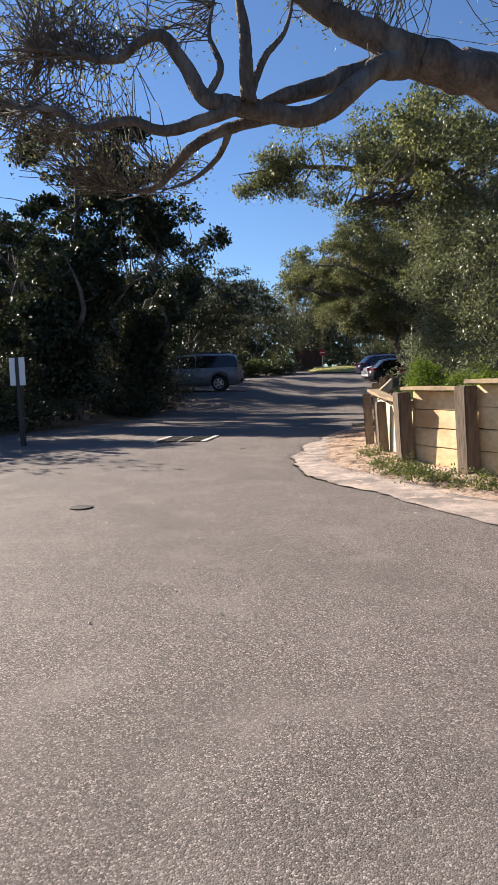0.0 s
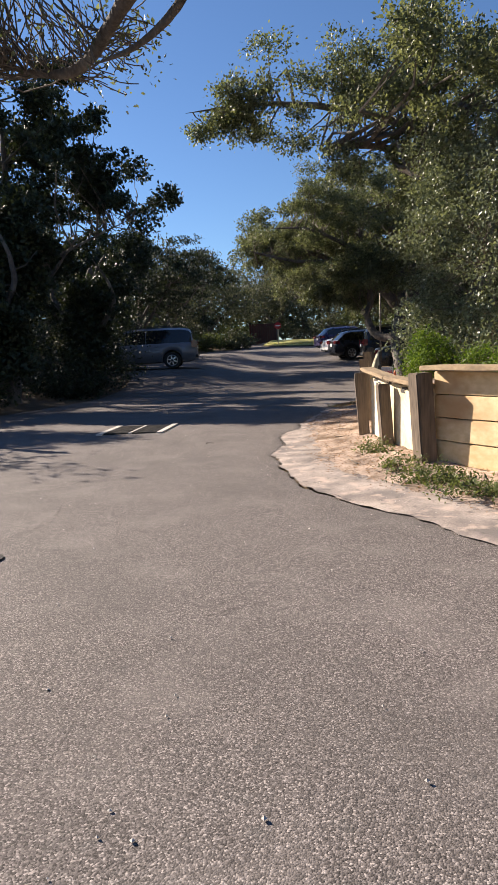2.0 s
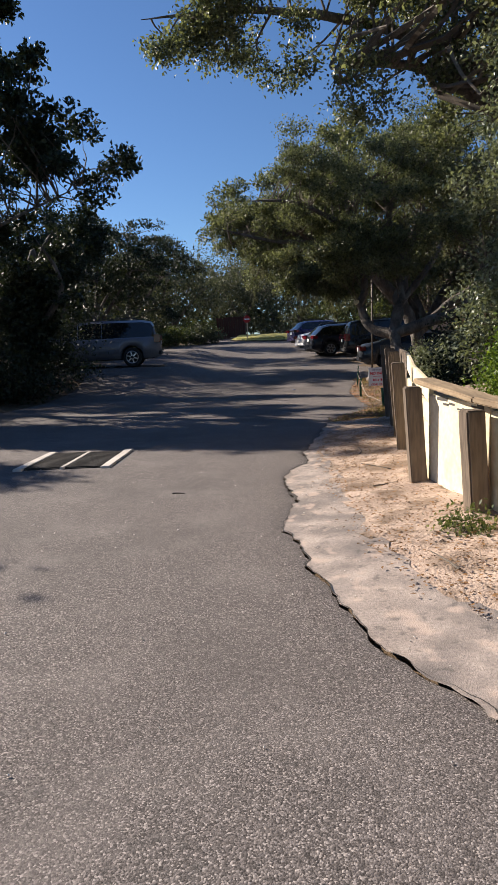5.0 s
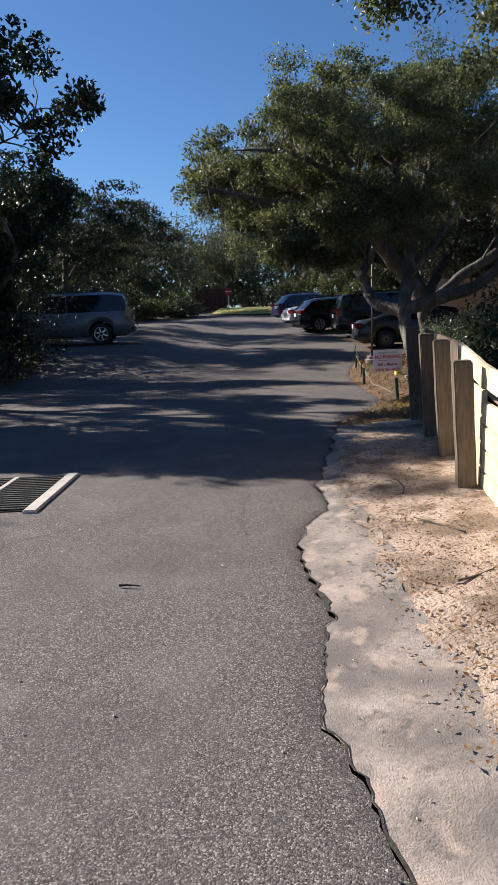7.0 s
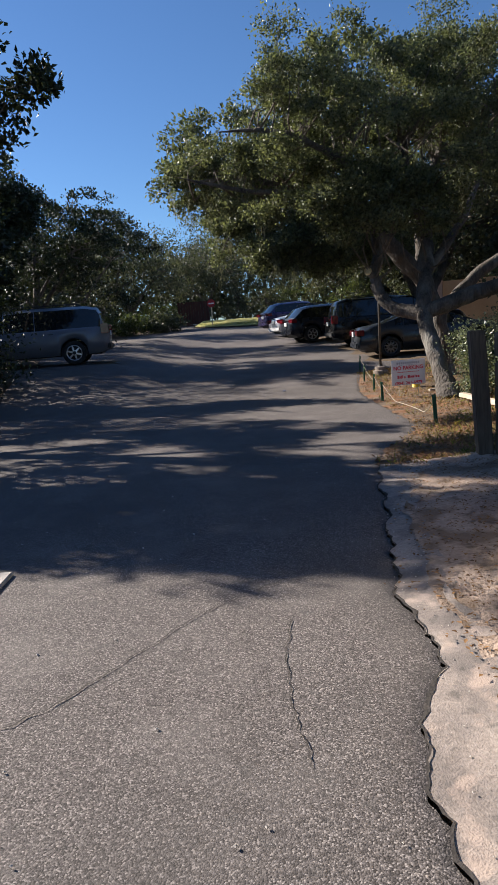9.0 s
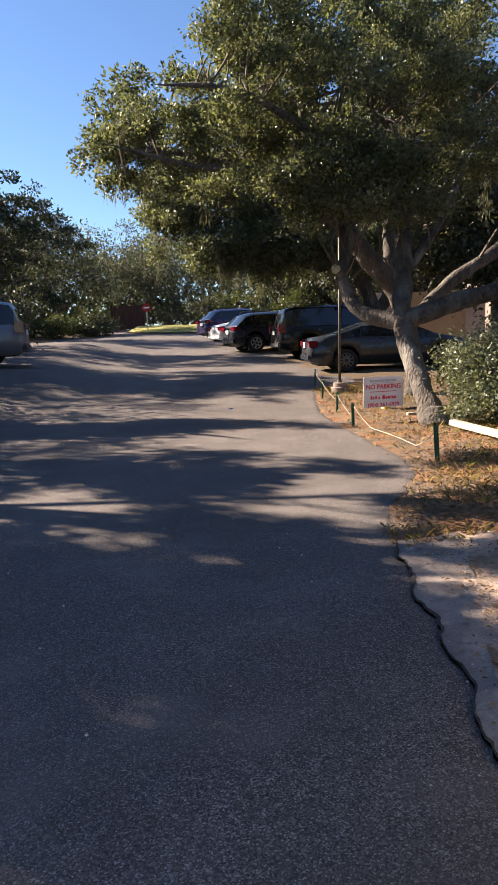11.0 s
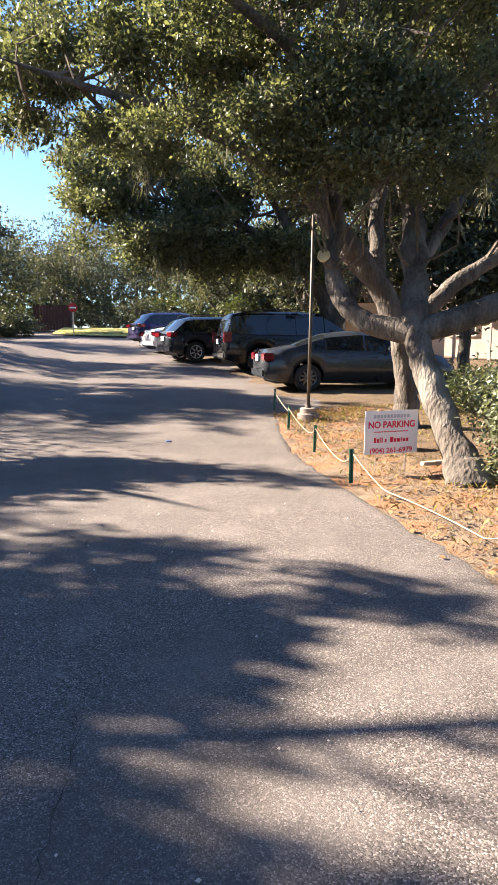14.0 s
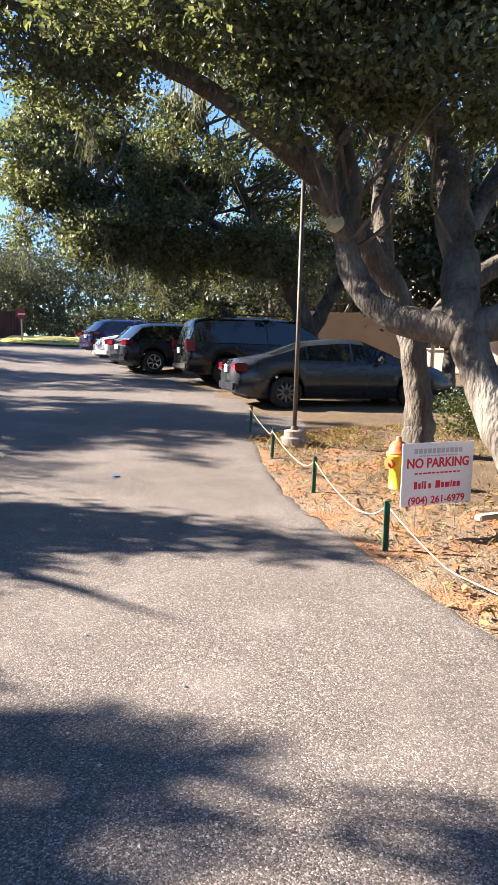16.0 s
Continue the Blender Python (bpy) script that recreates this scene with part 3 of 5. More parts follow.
# the great limb over the start of the walk
tree("oak_tree", 8.0, 6.2, "old live oak with a massive limb arching over the road",
     [limb((0, 0, -0.1, 0.55), (-0.3, -0.2, 1.4, 0.42), (-1.2, -0.6, 2.3, 0.34), (-2.6, -1.3, 2.9, 0.28), (-4.60, -2.00, 3.99, 0.220), (-5.06, -2.20, 4.08, 0.200), (-5.46, -2.40, 4.18, 0.170), (-5.84, -2.50, 4.35, 0.120), (-6.18, -2.60, 4.51, 0.100), (-6.57, -2.70, 4.76, 0.080), (-7.05, -2.80, 5.14, 0.045)),
      limb((-5.46, -2.40, 4.16, 0.120), (-5.89, -2.60, 3.99, 0.090), (-6.29, -2.80, 3.80, 0.075), (-6.74, -3.20, 3.56, 0.065)),
      limb((-5.41, -2.40, 4.09, 0.120), (-5.79, -2.60, 3.98, 0.100), (-6.09, -2.90, 3.62, 0.090), (-6.38, -3.00, 3.49, 0.090), (-6.66, -3.10, 3.51, 0.085), (-6.93, -3.20, 3.55, 0.080), (-7.17, -3.30, 3.59, 0.070), (-7.35, -3.30, 3.90, 0.060), (-7.51, -3.30, 4.12, 0.050), (-7.68, -3.40, 4.05, 0.040), (-7.88, -3.40, 3.94, 0.037), (-8.17, -3.40, 3.99, 0.030), (-8.62, -3.40, 4.11, 0.015)),
      limb((-6.82, -3.25, 3.55, 0.065), (-6.83, -3.30, 3.84, 0.055), (-6.84, -3.30, 4.15, 0.045), (-6.90, -3.30, 4.51, 0.020)),
      limb((-6.80, -3.25, 3.62, 0.040), (-6.68, -3.20, 3.92, 0.030), (-6.52, -3.10, 4.15, 0.020), (-6.45, -3.00, 4.49, 0.012)),
      limb((-6.92, -3.25, 3.51, 0.055), (-7.30, -3.30, 3.40, 0.050), (-7.57, -3.30, 3.37, 0.045), (-7.82, -3.35, 3.46, 0.040), (-8.21, -3.40, 3.42, 0.030), (-8.45, -3.40, 3.59, 0.028), (-8.76, -3.40, 3.62, 0.015)),
      limb((-6.56, -3.10, 3.47, 0.055), (-6.97, -3.00, 3.47, 0.050), (-7.43, -2.80, 3.40, 0.045), (-7.98, -2.30, 3.21, 0.035), (-8.52, -2.30, 3.28, 0.012)),
      limb((-7.02, -3.00, 3.46, 0.032), (-7.20, -2.80, 3.28, 0.027), (-7.47, -2.70, 3.14, 0.018), (-7.78, -2.60, 3.10, 0.008)),
      limb((-7.17, -3.30, 3.59, 0.035), (-7.06, -3.20, 3.87, 0.030), (-7.17, -3.10, 4.20, 0.020), (-7.13, -3.00, 4.53, 0.012)),
      limb((-3.4, -1.8, 3.3, 0.14), (-3.6, -1.0, 4.6, 0.11), (-3.4, 0.0, 5.8, 0.05))],
     [(-3.9, -0.6, 5.6, 1.3, 1.2, 0.7, 60), (-2.4, -0.6, 5.4, 1.4, 1.2, 0.8, 60), (-8.58, -2.80, 4.47, 0.9, 0.9, 0.45, 420), (-8.72, -2.50, 3.57, 0.8, 0.8, 0.4, 380), (-7.41, -2.90, 4.48, 0.7, 0.7, 0.3, 200), (-9.29, -2.60, 4.12, 0.6, 0.8, 0.6, 260), (-5.98, -2.40, 4.91, 0.8, 0.8, 0.35, 160), (-7.82, -2.20, 3.42, 0.4, 0.5, 0.25, 90)],
     5, 0.10, 0.04, seed=15, twig=0.006, most=1500)
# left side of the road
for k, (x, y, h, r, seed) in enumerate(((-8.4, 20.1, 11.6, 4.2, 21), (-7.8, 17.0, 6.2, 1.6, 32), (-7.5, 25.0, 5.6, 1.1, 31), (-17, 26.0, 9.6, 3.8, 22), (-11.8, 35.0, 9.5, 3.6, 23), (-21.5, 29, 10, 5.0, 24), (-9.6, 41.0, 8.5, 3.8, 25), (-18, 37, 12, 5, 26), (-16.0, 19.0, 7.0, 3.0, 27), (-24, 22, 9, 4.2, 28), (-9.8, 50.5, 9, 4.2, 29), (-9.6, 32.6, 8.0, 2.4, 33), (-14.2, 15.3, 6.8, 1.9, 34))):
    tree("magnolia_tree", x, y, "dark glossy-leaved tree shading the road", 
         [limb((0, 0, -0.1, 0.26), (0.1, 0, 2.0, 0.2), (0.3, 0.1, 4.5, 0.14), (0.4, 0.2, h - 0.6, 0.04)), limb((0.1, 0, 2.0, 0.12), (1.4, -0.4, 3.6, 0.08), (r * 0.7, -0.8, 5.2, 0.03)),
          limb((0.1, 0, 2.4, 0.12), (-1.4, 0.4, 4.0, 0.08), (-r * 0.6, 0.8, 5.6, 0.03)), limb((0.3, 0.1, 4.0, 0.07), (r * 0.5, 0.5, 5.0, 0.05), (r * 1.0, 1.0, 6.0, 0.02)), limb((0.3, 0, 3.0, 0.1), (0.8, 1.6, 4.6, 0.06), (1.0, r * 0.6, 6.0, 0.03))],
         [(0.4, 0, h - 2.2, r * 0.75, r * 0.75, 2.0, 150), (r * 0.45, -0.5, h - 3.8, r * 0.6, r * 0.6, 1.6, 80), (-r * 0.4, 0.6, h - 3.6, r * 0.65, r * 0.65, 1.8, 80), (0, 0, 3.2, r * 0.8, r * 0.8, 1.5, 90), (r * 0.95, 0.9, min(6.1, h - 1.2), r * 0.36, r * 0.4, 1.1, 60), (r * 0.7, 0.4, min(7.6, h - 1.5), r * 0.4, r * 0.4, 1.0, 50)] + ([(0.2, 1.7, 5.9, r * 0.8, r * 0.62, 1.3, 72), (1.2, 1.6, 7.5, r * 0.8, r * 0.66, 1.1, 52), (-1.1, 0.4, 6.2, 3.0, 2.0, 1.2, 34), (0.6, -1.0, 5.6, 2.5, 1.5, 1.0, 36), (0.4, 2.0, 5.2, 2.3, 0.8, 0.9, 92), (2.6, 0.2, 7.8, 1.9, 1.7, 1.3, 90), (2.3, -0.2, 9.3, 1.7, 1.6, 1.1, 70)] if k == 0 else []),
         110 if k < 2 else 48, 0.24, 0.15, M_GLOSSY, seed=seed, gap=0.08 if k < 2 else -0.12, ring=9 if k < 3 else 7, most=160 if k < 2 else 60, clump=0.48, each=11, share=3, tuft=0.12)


# ---- retaining wall ----
WALL = [(5.8, 2.35, 1.2), (4.9, 3.3, 1.2), (4.1, 4.3, 1.2), (3.38, 5.4, 1.18), (2.72, 6.45, 1.10), (2.47, 7.8, 0.93), (2.28, 8.95, 1.04), (2.5, 10.75, 1.15), (2.68, 11.95, 1.27), (2.83, 13.1, 1.3), (2.97, 14.35, 1.35)]
M_CREAM = mottled("cream_painted_board", (0.55, 0.46, 0.29), (0.80, 0.72, 0.53), 1.5, 20, 0.8, 0.25, 30, distance=0.004,
                  extra=patches((0.42, 0.31, 0.17), 2.0, 0.56, 0.72, 0.7))
M_STAIN = mottled("black_stain", (0.03, 0.028, 0.025), (0.10, 0.09, 0.08), 20, 90, 0.9, 0)
wall = thing("retaining_wall", 0, 0, 0, 0, "timber retaining wall with dark posts and pale boards", "retaining wall", kind="structure")


def along(name, a, b, z0, z1, thick, off, material, parent, label="", bevel=0.008, rise=0.0, sink=0.0):
    """A board from a to b between two heights, set off to the right of the line by off; rise: how much higher its far end lies."""
    a, b = Vector((*a, 0)), Vector((*b, 0))
    way = (b - a).normalized()
    side = Vector((way.y, -way.x, 0))
    ln = (b - a).length
    bm = box(bmesh.new(), 0, thick, 0, ln, z0, z1, bevel)
    bmesh.ops.subdivide_edges(bm, edges=[e for e in bm.edges if e.calc_length() > ln * 0.8], cuts=5)
    for v in bm.verts:
        u = v.co.y / ln
        v.co.z += rise * u + 0.006 * noise.noise(Vector((a.x, v.co.y * 3, v.co.z * 2)))
        v.co = a + side * (v.co.x + off + 0.006 * noise.noise(Vector((v.co.y * 2, a.y, 4)))) + way * v.co.y + Vector((0, 0, v.co.z))
    return part(name, bm, material, parent, label)


rng0 = random.Random(5)
for k, (x, y, h) in enumerate(WALL):
    w = 0.075 if k not in (3, 4) else 0.095
    nx, ny, _ = WALL[min(k + 1, len(WALL) - 1)]
    px, py, _ = WALL[max(k - 1, 0)]
    ang = math.degrees(math.atan2(ny - py, nx - px)) - 90
    bm = box(bmesh.new(), -w * 1.25, w * 0.75, -w, w, -0.15, h - (0.08 if k < 7 else 0.02), 0.012)
    bmesh.ops.subdivide_edges(bm, edges=[e for e in bm.edges if e.calc_length() > 0.6], cuts=4)
    for v in bm.verts:
        v.co.x += -0.06 * v.co.z + 0.008 * noise.noise(Vector((k, v.co.z * 4, 1)))
        v.co.y += 0.008 * noise.noise(Vector((k, v.co.z * 4, 6)))
    ob = part("post", bm, M_POST, wall)
    ob.matrix_basis = pose(x - 0.03, y, 0.02, 0, 0, ang)
for k in range(len(WALL) - 1):
    (x, y, h), (nx, ny, nh) = WALL[k], WALL[k + 1]
    if k < 4:      # high stretch: four stout boards and a broad cap
        top, base = min(h, nh) - 0.05, 0.08
        for j in range(4):
            z0 = base + (top - base) * j / 4
            along("board", (x, y), (nx, ny), z0 + 0.004, base + (top - base) * (j + 1) / 4 - 0.004, 0.05, 0.05 + 0.006 * rng0.uniform(-1, 1), M_BOARD, wall)
        along("cap_board", (x, y), (nx, ny), min(h, nh) - 0.04, min(h, nh) + 0.015, 0.30, -0.16, M_WOOD, wall, "weathered flat cap board", 0.01)
    elif k < 6:    # low stretch: smooth cream panels and a sloping rail
        rise = nh - h if k == 5 else -0.02
        z1 = 0.86 if k == 4 else 0.90
        along("panel", (x, y), (nx, ny), 0.07, z1 - 0.001, 0.045, 0.05, M_CREAM, wall)
        along("cap_rail", (x, y), (nx, ny), 0.87 if k == 4 else 0.92, 0.92 if k == 4 else 0.965, 0.2, -0.1, M_WOOD, wall, "worn sloping cap rail", 0.01, 0.05 if k == 4 else 0.09)
        for j in range(9):
            u = rng0.uniform(0.05, 0.75)
            q = Vector((x + (nx - x) * u, y + (ny - y) * u))
            r = Vector((x + (nx - x) * (u + 0.09), y + (ny - y) * (u + 0.09)))
            zz = z1 - rng0.uniform(0.03, 0.11)
            along("stain", q, r, zz, zz + rng0.uniform(0.012, 0.035), 0.004, 0.044, M_STAIN, wall, "", 0.001)
    else:          # last stretch: cream boards at first, then boards in the dark post material
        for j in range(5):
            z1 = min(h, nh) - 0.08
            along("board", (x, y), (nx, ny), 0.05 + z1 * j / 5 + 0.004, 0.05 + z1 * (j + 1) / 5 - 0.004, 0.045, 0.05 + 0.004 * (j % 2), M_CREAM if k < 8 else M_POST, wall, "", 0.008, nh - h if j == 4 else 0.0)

# raised bed behind the wall
back = smooth_line([(p[0] + 0.1, p[1]) for p in WALL], 60)
far_back = smooth_line([(11, 0), (11.5, 4), (11.5, 8), (11, 12), (9, 15), (6.5, 16.5)], 60)
bm = bmesh.new()
rows = []
for a, b in zip(back, far_back):
    rows.append([bm.verts.new((*(a + (b - a) * (i / 12)), 0.03 + 0.82 * min(1, max(0.03, (14.2 - (a + (b - a) * (i / 12))[1]) / 3.2)) * (1 - (i / 12) ** 3) + 0.06 * noise.noise(Vector((a[1] * 1.5, i * 0.8, 0))))) for i in range(13)])
for r, s in zip(rows, rows[1:]):
    for i in range(12):
        bm.faces.new((r[i], r[i + 1], s[i + 1], s[i]))
bed = part("planting_bed", bm, M_DIRT, None, smooth=True)
tagged(bed, "bare soil bed held up behind the timber wall", "soil", kind="structure")


# ---- drain, covers, cracks ----
M_IRON = mottled("cast_iron", (0.022, 0.019, 0.016), (0.06, 0.052, 0.044), 8, 60, 0.75, 0.4, 80, metal=0.3)
M_PALE_CONC = mottled("pale_concrete", (0.40, 0.36, 0.32), (0.66, 0.60, 0.54), 5, 60, 0.9, 0.4, 90, distance=0.006)
M_VOID = plain("unlit_shaft_black", (0.01, 0.01, 0.01), 1.0)
drain = thing("storm_drain", -1.82, 11.42, 0.0, 0, "iron storm drain grate in a pale concrete frame", "drain")
for x0, x1, y0, y1 in ((-0.62, -0.5, -0.68, 0.68), (0.5, 0.62, -0.68, 0.68), (-0.03, 0.03, -0.64, 0.6)):
    part("frame_bar", box(bmesh.new(), x0, x1, y0, y1, -0.04, 0.028, 0.008), M_PALE_CONC, drain, "pale concrete frame bar")
# shallow black slab: its colour stands for the unlit depth below the bars
part("shaft", box(bmesh.new(), -0.5, 0.5, -0.62, 0.62, -0.03, 0.010), M_VOID, drain, "dark shaft under the grate")
for k in range(17):
    y = -0.58 + k * 0.072
    part("grate_bar", box(bmesh.new(), -0.5, 0.5, y - 0.017, y + 0.017, 0.012, 0.024, 0.003), M_IRON, drain)
v, f = tube([(0, 0, 0.0), (0, 0, 0.012), (0, 0, 0.016)], (0.12, 0.12, 0.10), 20)
cover = new("valve_cover", mesh_from("valve_cover", v, f, M_IRON))
cover.matrix_basis = pose(-0.8, 3.6, 0)
tagged(cover, "small round rusty iron cover set in the asphalt", "cover")


def road_crack(points, width, seed):
    r = random.Random(seed)
    line = smooth_line(points, 40)
    line += np.array([[r.uniform(-1, 1), r.uniform(-1, 1)] for _ in line]) * 0.015
    way = np.gradient(line, axis=0)
    side = np.stack([way[:, 1], -way[:, 0]], 1) / (np.linalg.norm(way, axis=1)[:, None] + 1e-9)
    w = width * 0.55 * (0.3 + np.array([r.random() for _ in line]))[:, None]
    ob = new("road_crack", ribbon("road_crack", line - side * w, line + side * w, 0.0075, 0.0075, M_CRACK, 1, 0.0))
    tagged(ob, "thin dark crack in the asphalt", "crack", kind="structure")


road_crack([(-1.4, 9.9), (-0.55, 10.35), (-0.24, 10.72), (0.2, 11.3), (0.6, 11.6)], 0.007, 1)
road_crack([(0.62, 11.1), (0.57, 10.7), (0.56, 10.3), (0.6, 9.9)], 0.006, 2)
road_crack([(0.45, 16.3), (0.42, 15.9), (0.33, 15.2), (0.36, 14.6)], 0.004, 3)
road_crack([(0.9, 2.6), (1.3, 2.85), (1.7, 2.8)], 0.005, 4)
road_crack([(-0.9, 5.2), (-0.75, 4.6), (-0.9, 4.1)], 0.006, 5)


# ---- verge furniture ----
M_GREEN = mottled("green_painted_stake", (0.012, 0.075, 0.045), (0.03, 0.16, 0.095), 6, 60, 0.55, 0.2, 60)
M_ROPE = mottled("pale_rope", (0.42, 0.36, 0.27), (0.66, 0.58, 0.46), 30, 200, 0.9, 0.4, 300)
ROPES = [(3.28, 17.2, 0.40), (3.19, 20.3, 0.36), (3.47, 22.4, 0.37), (3.6, 24.2, 0.40), (3.85, 26.1, 0.42)]
for k, (x, y, h) in enumerate(ROPES):
    st = thing("rope_stake", x, y, lift(y), 15 * k, "short green stake holding a slack rope", "stake", "stakes along the verge")
    bm = box(bmesh.new(), -0.028, 0.028, -0.006, 0.006, -0.1, h, 0.003)
    part("blade", bm, M_GREEN, st)
    bm = box(bmesh.new(), -0.005, 0.005, -0.028, 0.006, -0.1, h - 0.01, 0.002)
    part("rib", bm, M_GREEN, st)
    bm = box(bmesh.new(), -0.014, 0.014, -0.02, -0.006, h - 0.05, h - 0.03, 0.002)
    part("hook", bm, M_GREEN, st)
    st.rotation_euler = (radians(2), radians(-4 + 2 * k), radians(15 * k))
for (x, y, h), (nx, ny, nh), sag in zip(ROPES[:-1], ROPES[1:], (0.42, 0.26, 0.22, 0.18)):
    pts = []
    for i in range(25):
        u = i / 24
        yy = y + (ny - y) * u
        xx = x + (nx - x) * u
        z = lift(y) + h - 0.04 + (lift(ny) + nh - lift(y) - h) * u - 4 * sag * u * (1 - u)
        pts.append((xx + 0.1 * math.sin(math.pi * u), yy, max(z, lift(yy) + 0.035)))
    v, f = tube(pts, [0.0048] * 25, 6)
    tagged(new("rope", mesh_from("rope", v, f, M_ROPE, True)), "slack pale rope strung between green stakes", "rope")

# the towing sign
M_SIGN = mottled("white_sign_plastic", (0.70, 0.71, 0.74), (0.82, 0.82, 0.84), 3, 40, 0.45, 0.05)
M_RED = plain("red_print", (0.62, 0.012, 0.05), 0.5)
M_GREY_PRINT = plain("grey_print", (0.42, 0.44, 0.5), 0.5)
M_WIRE = plain("steel_wire", (0.35, 0.35, 0.36), 0.4, 0.9)
sign = thing("parking_sign", 3.79, 20.6, 0.02, 7, "white plastic yard sign with red NO PARKING lettering", "sign")
bm = box(bmesh.new(), -0.35, 0.35, -0.004, 0.004, 0.20, 0.70, 0.002)
part("panel", bm, M_SIGN, sign)


def writing(text, size, x, z, parent, label, wide=None, bold=0.0):
    c = bpy.data.curves.new("writing", "FONT")
    c.body, c.size, c.align_x, c.offset, c.extrude = text, size, "CENTER", bold, 0.0008
    tmp = bpy.data.objects.new("tmp_text", c)
    me = bpy.data.meshes.new_from_object(tmp)
    bpy.data.objects.remove(tmp)
    if wide:
        xs_ = [q.co.x for q in me.vertices]
        me.transform(Matrix.Diagonal((wide / (max(xs_) - min(xs_)), 1, 1, 1)))
    me.transform(pose(x, -0.0055, z, 90))
    me.materials.append(M_RED)
    return hung("lettering", me, parent, label)


writing("NO PARKING", 0.105, 0, 0.505, sign, "red capital letters NO PARKING", 0.61, 0.003)
writing("(904) 261-6979", 0.082, 0, 0.215, sign, "red telephone number", 0.56, 0.0018)
for x0, x1, z0, z1, mat in ((-0.24, 0.24, 0.615, 0.655, M_GREY_PRINT), (-0.19, 0.19, 0.592, 0.602, M_GREY_PRINT), (-0.23, 0.23, 0.452, 0.464, M_RED)):
    n = 11
    for k in range(n):
        a, b = x0 + (x1 - x0) * k / n, x0 + (x1 - x0) * (k + 0.78) / n
        part("print_bar", box(bmesh.new(), a, b, -0.0062, -0.0048, z0, z1), mat, sign)
for a, b, hh in ((-0.23, -0.2, 0.06), (-0.19, -0.165, 0.045), (-0.155, -0.14, 0.06), (-0.13, -0.115, 0.06), (-0.09, -0.065, 0.04), (-0.02, 0.025, 0.06), (0.035, 0.065, 0.042), (0.075, 0.12, 0.042), (0.13, 0.142, 0.055), (0.152, 0.182, 0.042), (0.192, 0.225, 0.042)):
    part("print_bar", box(bmesh.new(), a, b, -0.0062, -0.0048, 0.335, 0.335 + hh), M_RED, sign)
for x in (-0.2, 0.2):
    v, f = tube([(x, 0.006, -0.05), (x, 0.006, 0.6)], (0.004, 0.004), 6)
    hung("wire_leg", mesh_from("wire_leg", v, f, M_WIRE), sign)

# hydrant
M_HYD = mottled("yellow_hydrant_paint", (0.62, 0.40, 0.02), (0.80, 0.58, 0.05), 5, 50, 0.45, 0.15, 60)
M_HYD_TOP = mottled("orange_hydrant_paint", (0.55, 0.11, 0.03), (0.72, 0.20, 0.07), 5, 50, 0.45, 0.15, 60)


def lathe(profile, sides=20):
    return tube([(0, 0, z) for _, z in profile], [r for r, _ in profile], sides)


hyd = thing("fire_hydrant", 4.40, 22.3, lift(22.3) - 0.09, 25, "yellow fire hydrant with orange-red bonnet and caps", "hydrant")
hung("barrel", mesh_from("barrel", *lathe([(0.13, -0.1), (0.13, 0.03), (0.09, 0.05), (0.088, 0.33), (0.105, 0.36), (0.11, 0.44), (0.125, 0.45), (0.125, 0.475)]), M_HYD, True), hyd)
hung("bonnet", mesh_from("bonnet", *lathe([(0.125, 0.475), (0.125, 0.495), (0.105, 0.50), (0.10, 0.55), (0.07, 0.60), (0.03, 0.62), (0.028, 0.66), (0.02, 0.665)]), M_HYD_TOP, True), hyd, "orange-red domed bonnet")
for ang, r, ln in ((0, 0.05, 0.17), (180, 0.05, 0.17), (270, 0.065, 0.18)):
    v, f = tube([(0.07, 0, 0.38), (ln - 0.05, 0, 0.38), (ln - 0.05, 0, 0.38), (ln, 0, 0.38), (ln, 0, 0.38), (ln + 0.025, 0, 0.38)], (r * 0.8, r * 0.8, r * 1.15, r * 1.1, r * 0.35, r * 0.35), 12)
    ob = hung("nozzle_cap", mesh_from("nozzle_cap", v, f, M_HYD_TOP, False), hyd, "orange nozzle cap")
    ob.matrix_basis = pose(0, 0, 0, 0, 0, ang)

# lamp pole on a round concrete foot
M_POLE = mottled("brown_metal_pole", (0.05, 0.042, 0.035), (0.14, 0.12, 0.10), 4, 40, 0.5, 0.1, 60, metal=0.4)
pole = thing("lamp_pole", 4.2, 24.97, lift(25) + 0.02, 0, "thin metal pole on a round stepped concrete foot", "pole")
hung("foot", mesh_from("foot", *lathe([(0.20, -0.1), (0.20, 0.09), (0.185, 0.105), (0.15, 0.11), (0.15, 0.19), (0.14, 0.2), (0.03, 0.205)], 24), M_CONCRETE), pole, "stepped concrete foot")
hung("shaft", mesh_from("shaft", *tube([(0, 0, 0.2), (0.02, 0, 1.6), (0.05, 0, 4.2)], (0.032, 0.03, 0.028), 12), M_POLE, True), pole)
hung("collar", mesh_from("collar", *tube([(0, 0, 0.2), (0, 0, 0.26)], (0.06, 0.05), 14), M_POLE), pole)

